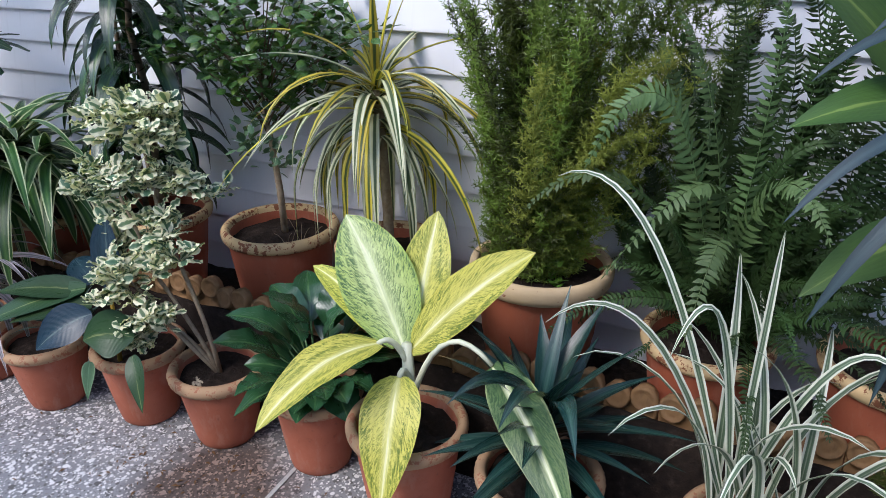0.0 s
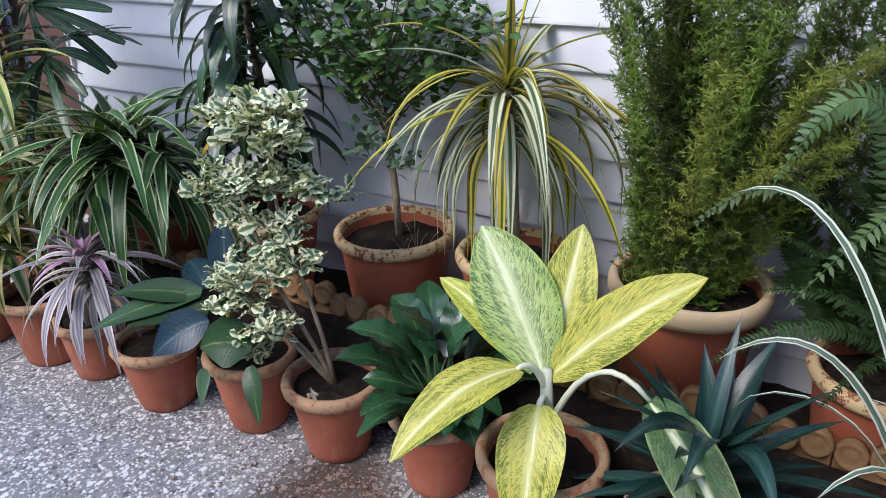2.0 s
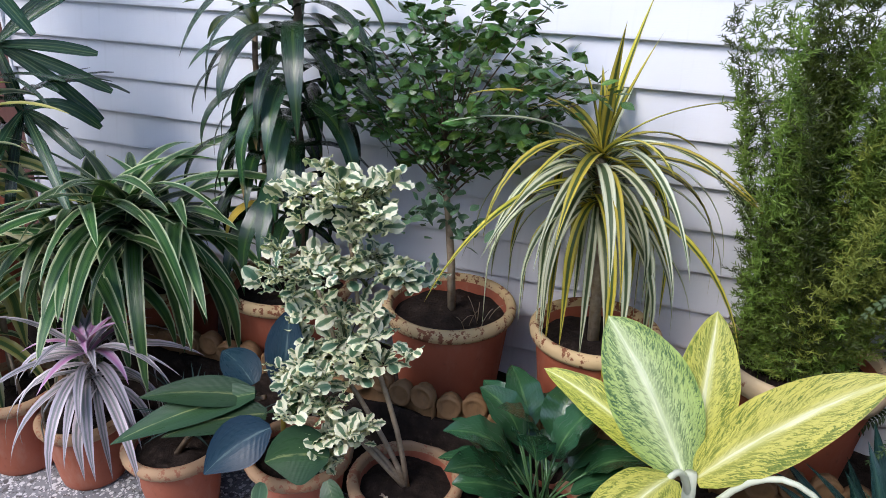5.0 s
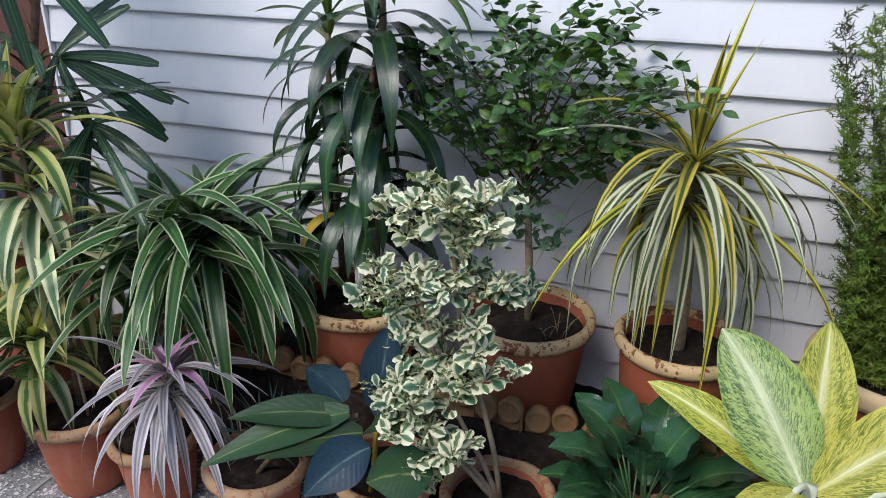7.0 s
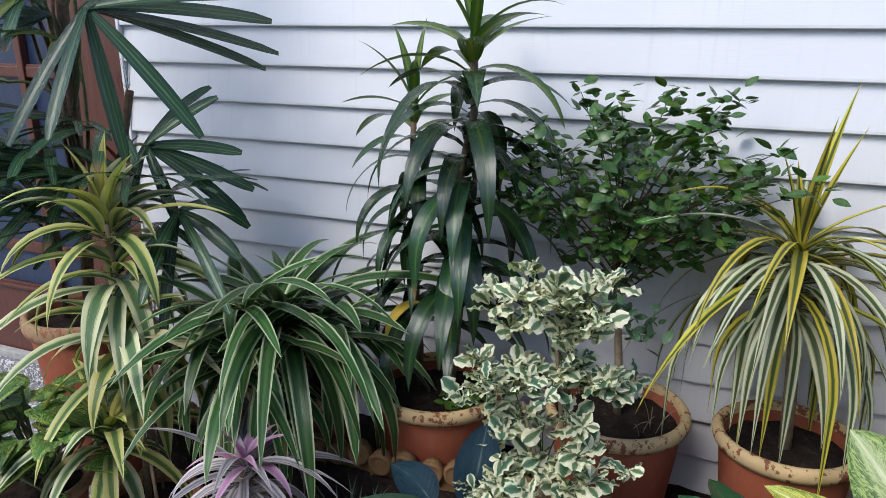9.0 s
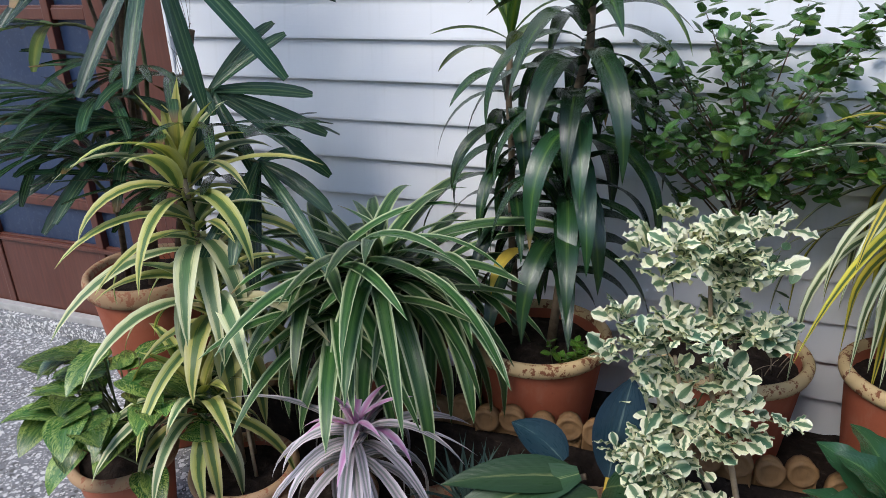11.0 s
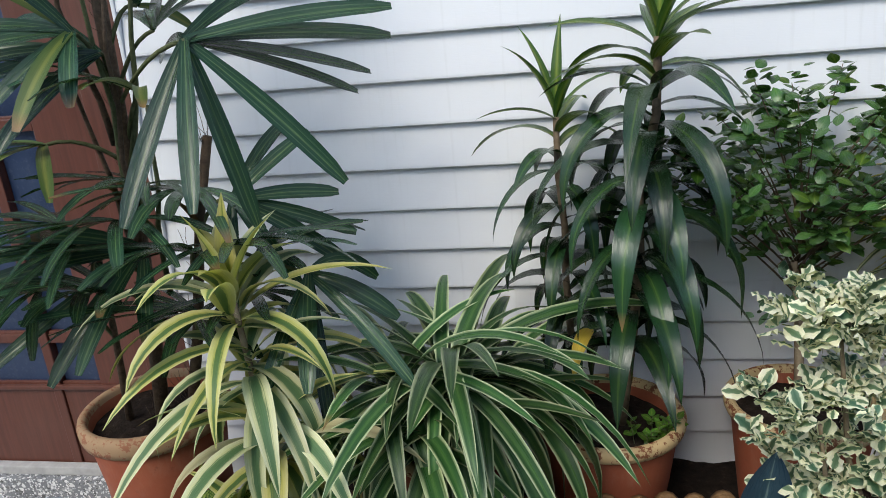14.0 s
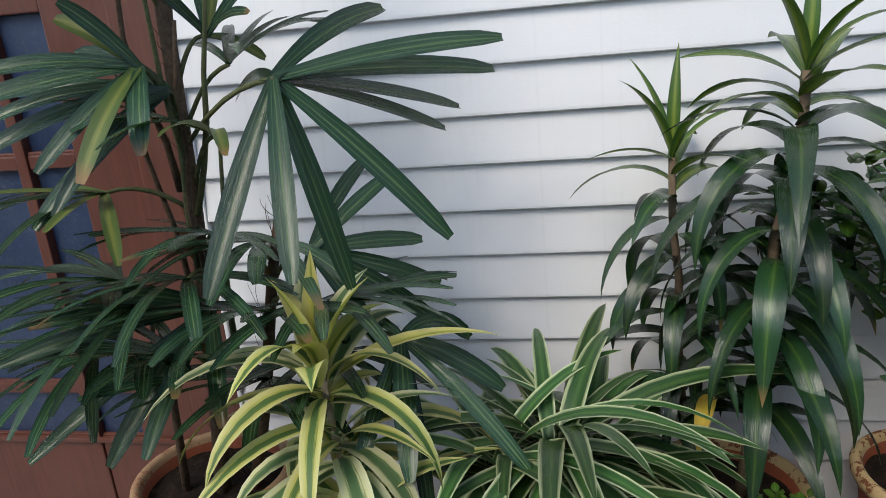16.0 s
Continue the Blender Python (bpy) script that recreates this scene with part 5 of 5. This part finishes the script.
    fan((-2.58, 1.46, 0.90), (-2.33, 1.37, 0.925), [(-2.27, 1.21, 0.65), (-2.10, 1.25, 0.73), (-2.225, 1.50, 0.865), (-2.29, 1.18, 0.76), (-2.15, 1.36, 0.83), (-2.40, 1.17, 0.70)], 0.036, bow=0.03)
    round_fan((-2.73, 1.46, 1.05), (-2.66, 1.40, 1.12), 250, 25, 0.28, 10, 90, 0.024)
    round_fan((-2.73, 1.46, 1.15), (-2.84, 1.36, 1.22), 230, 15, 0.34, 9, 75, 0.03, (M_PALM, M_PALM, M_PALM_YELLOW))
    round_fan((-2.71, 1.46, 1.62), (-2.62, 1.42, 1.74), 330, 40, 0.34, 9, 90, 0.03)
    round_fan((-2.71, 1.46, 1.62), (-2.78, 1.36, 1.74), 235, 30, 0.36, 9, 80, 0.03)
    round_fan((-2.64, 1.47, 0.9), (-2.56, 1.36, 0.98), 265, 30, 0.30, 9, 85, 0.03)
    round_fan((-2.76, 1.46, 0.8), (-2.74, 1.34, 0.90), 230, 35, 0.32, 9, 90, 0.03)
    round_fan((-2.70, 1.46, 1.0), (-2.70, 1.34, 1.06), 268, 20, 0.30, 10, 95, 0.028)
    round_fan((-2.66, 1.47, 0.75), (-2.60, 1.38, 0.84), 235, 25, 0.34, 10, 90, 0.028)
    round_fan((-2.86, 1.45, 0.75), (-2.92, 1.34, 0.92), 220, 15, 0.34, 10, 80, 0.028)
    round_fan((-2.85, 1.45, 0.9), (-2.88, 1.40, 1.04), 215, 25, 0.30, 9, 85)
    round_fan((-2.60, 1.47, 1.05), (-2.58, 1.42, 1.10), 250, 20, 0.30, 9, 80)
    round_fan((-2.70, 1.46, 1.58), (-2.69, 1.45, 1.68), 300, 60, 0.32, 9, 120)
    round_fan((-2.71, 1.46, 1.50), (-2.76, 1.40, 1.60), 210, 30, 0.34, 9, 80, mats=(M_PALM, M_PALM_YELLOW))
    round_fan((-2.60, 1.47, 0.9), (-2.50, 1.50, 0.92), 10, 30, 0.30, 8, 75)
    round_fan((-2.84, 1.44, 0.95), (-2.82, 1.36, 0.90), 240, 30, 0.28, 8, 80)
    round_fan((-2.62, 1.47, 0.95), (-2.48, 1.40, 0.99), 300, 22, 0.30, 10, 85, 0.026)
    round_fan((-2.62, 1.47, 0.85), (-2.50, 1.44, 0.86), 280, 20, 0.28, 9, 85, 0.026)
    round_fan((-2.76, 1.46, 0.9), (-2.80, 1.32, 1.02), 215, 12, 0.36, 11, 80, 0.026)
    round_fan((-2.72, 1.46, 1.2), (-2.64, 1.42, 1.30), 230, 35, 0.26, 7, 70, 0.026, (M_PALM, M_PALM_YELLOW))
    round_fan((-2.72, 1.46, 1.3), (-2.60, 1.44, 1.42), 40, 40, 0.24, 8, 100, 0.026)
    return t


def plume_mesh(seed, height, lean, mat):
    """One foxtail stem with side sprays of fine needles."""
    r = random.Random(seed)
    verts, faces, uvs = [], [], []
    axis = [Vector((0, 0, 0))]
    d = Vector((lean[0], lean[1], 1)).normalized()
    seg = 22
    for j in range(seg):
        d = (d + Vector((r.uniform(-0.06, 0.06) + lean[0] * 0.04, r.uniform(-0.06, 0.06) + lean[1] * 0.04, 0))).normalized()
        axis.append(axis[-1] + d * (height / seg))

    def needle(p, q, w):
        b = len(verts)
        v = (q - p)
        s = v.cross(Vector((r.uniform(-1, 1), r.uniform(-1, 1), r.uniform(-1, 1)))).normalized() * w
        verts.extend([p + s, p - s, p + v * 0.6 - s * 0.9, q, p + v * 0.6 + s * 0.9])
        uvs.extend([(0.5, 0)] * 5)
        faces.append((b, b + 1, b + 2, b + 3, b + 4))

    for j in range(2, seg + 1):
        s = j / seg
        for k in range(6):
            az = r.uniform(0, 6.283)
            el = r.uniform(0.35, 1.0)
            ln = 0.058 * (1.1 - 0.7 * s) * r.uniform(0.35, 1.25) + 0.008
            o = Vector((math.cos(az) * math.cos(el), math.sin(az) * math.cos(el), math.sin(el)))
            p0 = axis[j].lerp(axis[j - 1], r.random())
            needle(p0, p0 + o * ln, 0.0006)
            cnt = int(9 + ln * 300)
            for i in range(cnt):
                p = p0 + o * ln * (0.1 + 0.9 * i / cnt)
                nd = (o * 0.7 + Vector((r.gauss(0, 1), r.gauss(0, 1), r.gauss(0, 0.8))).normalized()).normalized()
                needle(p, p + nd * r.uniform(0.009, 0.016), 0.0010)
    for j in range(seg):
        needle(axis[j], axis[j + 1], 0.0016)
    return mesh_of("plume", verts, faces, mat, uvs)


def asparagus():
    t = thing("asparagus_fern", (-0.42, 1.61, 0.5), "tall feathery green asparagus fern with upright plumes", "potted plant")
    r = random.Random(121)
    meshes = [plume_mesh(200 + i, h, l, m) for i, (h, l, m) in enumerate(((0.66, (0.03, 0.0), M_NEEDLE), (0.78, (-0.02, 0.02), M_NEEDLE), (0.72, (0.07, -0.03), M_NEEDLE), (0.85, (0.02, 0.0), M_NEEDLE), (0.6, (0.12, -0.05), M_NEEDLE_TIP), (0.7, (0.0, 0.03), M_NEEDLE)))]
    for i in range(44):
        a, q = i * 137.5, math.sqrt((i + 0.5) / 44)
        x, y = -0.43 + 0.085 * q * math.cos(radians(a)), 1.60 + 0.07 * q * math.sin(radians(a))
        tagged(placed("plume", meshes[i % 6], t, pose(x, y, 0.48, 5 * q * -math.sin(radians(a)), 8 * q * math.cos(radians(a)) + 2, r.uniform(-25, 25))), kind="stuff")
    for i in range(14):
        a = radians(120 + i * 15)
        tagged(placed("plume", meshes[(1, 3, 5, 0)[i % 4]], t, pose(-0.44 + 0.085 * math.cos(a), 1.59 + 0.07 * math.sin(a), 0.48, 0, r.uniform(-6, 0), r.uniform(0, 360))), kind="stuff")
    # slanting side plumes, most of them towards the fern
    for i, (x, y, z, rx, ry, k) in enumerate(((-0.44, 1.48, 0.72, 4, 38, 0.62), (-0.50, 1.50, 0.78, 6, -34, 0.3), (-0.53, 1.52, 0.92, 0, -30, 0.34), (-0.36, 1.52, 0.80, 0, 24, 0.6), (-0.30, 1.55, 0.9, 0, 22, 0.6), (-0.32, 1.58, 0.7, 0, 14, 0.7), (-0.25, 1.58, 0.95, 0, 22, 0.6), (-0.3, 1.64, 0.9, 0, 20, 0.6), (-0.26, 1.60, 0.7, 0, 14, 0.8), (-0.2, 1.66, 0.8, 0, 18, 0.7), (-0.34, 1.5, 0.85, 0, 18, 0.6), (-0.24, 1.62, 0.6, 0, 8, 0.9), (-0.22, 1.7, 0.62, 0, 10, 1.0), (-0.16, 1.7, 0.62, 0, 12, 1.0), (-0.12, 1.68, 0.7, 0, 10, 0.95), (-0.2, 1.66, 0.66, 0, 16, 1.0), (-0.26, 1.68, 0.7, 0, 20, 0.9), (-0.08, 1.72, 0.7, 0, 8, 0.9), (-0.3, 1.55, 0.62, 0, 12, 0.85))):
        tagged(placed("plume", meshes[4 if i in (0, 3, 5) else i % 4], t, pose(x, y, z, rx, ry, 0) @ Matrix.Scale(k, 4)), kind="stuff")
    return t


def frond_mesh(pts, pin, mat, seed, pairs=56, wide=0.0046):
    r = random.Random(seed)
    verts, faces, uvs = [], [], []
    n = len(pts) - 1
    curl, facing = r.uniform(-0.45, 0.15), Vector((r.uniform(-0.5, 0.5), r.uniform(-0.8, -0.2), 0.8))
    for j in range(pairs):
        s = 0.06 + 0.94 * j / pairs
        f = s * n
        i = min(n - 1, int(f))
        p = pts[i].lerp(pts[i + 1], f - i)
        tan = (pts[i + 1] - pts[i]).normalized()
        side = tan.cross(facing).normalized()
        up = side.cross(tan)
        ln0 = pin * min(1, 0.35 + 3 * s) * (1 - s ** 2.4) ** 0.8 + 0.004
        for sg in (-1, 1):
            if r.random() < 0.06:
                continue
            ln = ln0 * r.uniform(0.72, 1.12)
            o = (side * sg + tan * r.uniform(0.1, 0.5) + up * (r.uniform(-0.4, 0.25) + curl)).normalized()
            w = tan * (wide * (0.6 + 0.4 * (1 - s)))
            b = len(verts)
            q = p + o * 0.001
            verts.extend([q - w * 0.7, q + w * 0.7, p + o * ln * 0.55 + w + up * 0.003, p + o * ln * 0.55 - w + up * 0.003, p + o * ln + tan * 0.004])
            uvs.extend([(0.3, 0.1), (0.7, 0.1), (0.8, 0.5), (0.2, 0.5), (0.5, 0.8)])
            faces.extend([(b, b + 1, b + 2, b + 3), (b + 3, b + 2, b + 4)])
    for j in range(n):
        b = len(verts)
        for p in (pts[j], pts[j + 1]):
            for a in range(3):
                verts.append(p + Vector((math.cos(a * 2.094), math.sin(a * 2.094), 0.3)) * 0.0013)
                uvs.append((0.5, 0))
        faces.extend([(b + a, b + (a + 1) % 3, b + 3 + (a + 1) % 3, b + 3 + a) for a in range(3)])
    return mesh_of("frond", verts, faces, mat, uvs)


def boston_fern():
    t = thing("sword_fern", (-0.02, 1.58, 0.4), "sword fern with arching ladder-like fronds", "potted plant")
    r = random.Random(131)
    for i in range(40):
        az, k = i * 137.5, (i + 0.5) / 40
        pts = arch((0.03 + r.uniform(-0.04, 0.04), 1.57 + r.uniform(-0.03, 0.03), 0.44), az, 35 + 48 * k, r.uniform(0.34, 0.52), r.uniform(60, 120) * (1.1 - 0.6 * k), 12, 1.3)
        part("frond", frond_mesh(pts, r.uniform(0.022, 0.032), M_FERN_SHADED, i), t)
    for k, (tip, mid, pin) in enumerate((((-0.22, 1.30, 0.665), (0.03, 1.42, 1.12), 0.046), ((-0.275, 1.32, 0.875), (-0.13, 1.38, 1.30), 0.046), ((-0.19, 1.50, 1.10), (-0.10, 1.50, 0.90), 0.040), ((0.155, 1.33, 0.79), (0.03, 1.45, 1.05), 0.044), ((-0.40, 1.36, 0.76), (-0.20, 1.42, 1.02), 0.034), ((-0.05, 1.20, 0.60), (0.0, 1.34, 1.0), 0.04), ((-0.16, 1.45, 1.16), (-0.02, 1.5, 0.95), 0.038), ((0.02, 1.46, 1.22), (0.03, 1.52, 0.9), 0.04))):
        part("frond", frond_mesh(bez((-0.02, 1.56, 0.46), mid, tip, 16), pin, M_FERN, 7 + k, 44, 0.0074), t)
    # rear fronds, coloured dark for the shade behind the front ones
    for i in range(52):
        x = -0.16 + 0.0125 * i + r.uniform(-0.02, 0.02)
        part("frond", frond_mesh(bez((x * 0.6 - 0.01, 1.62 + r.uniform(-0.03, 0.03), 0.46), (x + r.uniform(-0.12, 0.12), r.uniform(1.55, 1.72), r.uniform(0.9, 1.35)), (x + r.uniform(-0.14, 0.2), r.uniform(1.46, 1.74), r.uniform(0.8, 1.42)), 14), r.uniform(0.022, 0.036), M_FERN_SHADED, 20 + i, 66), t)
    # low inner fronds between the fern and the wall, shade put into their colour
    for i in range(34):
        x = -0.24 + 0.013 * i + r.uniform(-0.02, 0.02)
        part("frond", frond_mesh(bez((x * 0.5 - 0.02, 1.62, 0.44), (x + r.uniform(-0.08, 0.08), r.uniform(1.58, 1.74), r.uniform(0.6, 0.85)), (x + r.uniform(-0.14, 0.12), r.uniform(1.5, 1.75), r.uniform(0.52, 0.92)), 12), r.uniform(0.026, 0.038), M_FERN_SHADED, 90 + i, 54, 0.006), t)
    return t


def ginger():
    t = thing("ginger_plant", (0.36, 1.55, 0.45), "broad bright green leaves with dark bluish straps behind", "potted plant")
    stem(t, [(0.36, 1.55, 0.44), (0.33, 1.52, 0.8), (0.28, 1.47, 1.15)], (0.011, 0.007), M_TWIG)
    stem(t, [(0.40, 1.52, 0.44), (0.42, 1.46, 0.8), (0.40, 1.40, 1.05)], (0.011, 0.007), M_TWIG)
    for b, e, w, mat, f in (((0.30, 1.49, 1.02), (0.055, 1.40, 0.97), 0.10, M_GINGER, (0, -0.6, 0.8)), ((0.25, 1.47, 1.03), (0.02, 1.42, 1.24), 0.085, M_GINGER, (0.3, -0.8, 0.5)), ((0.33, 1.46, 0.80), (0.12, 1.30, 0.70), 0.10, M_GINGER, (0.0, -0.7, 0.7)),
                            ((0.42, 1.45, 1.0), (0.62, 1.35, 1.1), 0.10, M_GINGER, (0, -0.7, 0.7)), ((0.34, 1.48, 1.1), (0.40, 1.40, 1.36), 0.09, M_GINGER, (0, -0.9, 0.3)), ((0.38, 1.45, 0.7), (0.5, 1.25, 0.8), 0.09, M_GINGER, (0, -0.7, 0.7))):
        tip_leaf(t, b, e, w, mat, f, 0.02, lance, 0.16, seed=3)
    for b, e, w in (((0.34, 1.38, 1.10), (0.07, 1.28, 1.07), 0.028), ((0.34, 1.36, 1.00), (0.07, 1.22, 0.86), 0.03), ((0.34, 1.34, 0.93), (0.13, 1.2, 0.70), 0.034), ((0.36, 1.36, 0.94), (0.24, 1.16, 0.60), 0.036), ((0.36, 1.38, 1.12), (0.14, 1.32, 1.14), 0.034), ((0.36, 1.34, 0.9), (0.3, 1.15, 0.7), 0.05), ((0.36, 1.36, 1.0), (0.5, 1.2, 0.7), 0.05)):
        tip_leaf(t, b, e, w, M_BLUE_STRAP, (0, -0.6, 0.8), 0.07, strap, 0.2, 12, 4, seed=5)
    return t


def small_fern():
    t = thing("asparagus_fern", (0.43, 1.17, 0.2), "low feathery asparagus fern in a front clay pot", "potted plant")
    me = plume_mesh(300, 0.26, (0.15, 0), M_NEEDLE)
    for i in range(12):
        tagged(placed("plume", me, t, pose(0.43, 1.17, 0.2, 0, 0, i * 137.5) @ pose(0, 0, 0, 0, 25 + 4 * i, 0)), kind="stuff")
    return t


def litter():
    """Dry leaf bits on the floor before the pots, pale crumbs on the soil."""
    r = random.Random(141)
    verts, faces, uvs = [], [], []
    for i in range(190):
        x, y = r.gauss(-1.13, 0.28), 1.05 + abs(r.gauss(0, 0.07)) * r.choice((-1, 1))
        a, ln = r.uniform(0, 6.28), r.uniform(0.003, 0.011)
        d, n = Vector((math.cos(a), math.sin(a), 0)) * ln, Vector((-math.sin(a), math.cos(a), 0)) * ln * r.uniform(0.2, 0.45)
        p, b = Vector((x, y, 0.0025)), len(verts)
        verts += [p - d, p - n + Vector((0, 0, 0.003)), p + d, p + n + Vector((0, 0, 0.004))]
        uvs += [(0.5, 0), (0, 0.5), (0.5, 1), (1, 0.5)]
        faces.append((b, b + 1, b + 2, b + 3))
    tagged(new("fallen_leaves", mesh_of("fallen_leaves", verts, faces, M_DRY, uvs)), "dry brown leaf bits strewn on the terrazzo floor", "leaf litter", kind="stuff")


def seedlings():
    """Weed seedlings and thin dry stalks on the soil of the big pots."""
    r = random.Random(151)
    kinds = [small_leaf((oval, 0.024, 0.017), M_SHRUB_YOUNG, i) for i in range(2)]
    for px, py, z, cnt in ((-1.60, 1.52, 0.445, 7), (-1.64, 1.47, 0.445, 4), (-0.41, 1.525, 0.495, 3)):
        t = thing("seedling", (px, py, z), "small green weed seedlings on the pot soil", "weed")
        for i in range(cnt):
            b = Vector((px + r.uniform(-0.035, 0.035), py + r.uniform(-0.03, 0.03), z))
            e = b + Vector((r.uniform(-0.015, 0.015), r.uniform(-0.015, 0.015), r.uniform(0.03, 0.075)))
            stem(t, bez(b, (b + e) / 2, e, 3), (0.0012, 0.0008), M_TWIG, "stalk", 5)
            for k in range(6):
                placed("leaf", kinds[k % 2], t, aim(b.lerp(e, 0.4 + 0.1 * k), k * 137 + i * 40, r.uniform(10, 40), r.uniform(-20, 20), r.uniform(0.7, 1.2)))
    t = thing("dry_stalks", (-1.20, 1.62, 0.445), "thin dry straw stalks standing on pot soil", "dry stalk")
    for i in range(7):
        b = Vector((-1.21 + r.uniform(-0.03, 0.05), 1.61 + r.uniform(-0.05, 0.04), 0.44))
        e = b + Vector((r.uniform(-0.05, 0.05), r.uniform(-0.04, 0.03), r.uniform(0.04, 0.10)))
        stem(t, bez(b, (b + e) / 2 + Vector((0, 0, 0.02)), e, 4), (0.0011, 0.0007), M_BARK_PALE, "stalk", 5)
    # pale crumbs and shed leaf bits on the soil of the twig pot
    t = thing("shed_leaf", (-1.25, 1.20, 0.2), "small pile of shrivelled pale shed leaves on soil", "dead leaf")
    for i in range(9):
        arch_leaf(t, (-1.25 + r.uniform(-0.02, 0.02), 1.195 + r.uniform(-0.015, 0.015), 0.203), r.uniform(0, 360), r.uniform(0, 40), r.uniform(0.015, 0.032), 0.010, 70, M_BARK_LEAF, oval, 0.4, n=4, m=2, seed=i)


M_BARK_LEAF = leaf_mat("pale_dead_leaf", [(0.0, (0.42, 0.36, 0.28)), (1.0, (0.34, 0.28, 0.21))], 0.7, 0.2, 0.1, vary=0.2)
seedlings(), litter()
marbled_plant(), dark_dracaena(), cream_plant(), song_plant(), song_low(), spider_clump(), tuft(), fan_palm()
nudge(pothos(), 0.02, 0.0, 0.05)
nudge(marginata(), -0.04, 0.09, -0.015)
nudge(murraya(), -0.065, 0.035)
nudge(peace_lily(), -0.035, 0.055)
nudge(pink_plant(), -0.055, 0.0)
nudge(rubber_plant(), 0.025, 0.0)
nudge(asparagus(), -0.045, 0.0)
for plant in (rhoeo(), crinum(), boston_fern(), ginger(), small_fern()):
    nudge(plant, -0.035, 0.0)
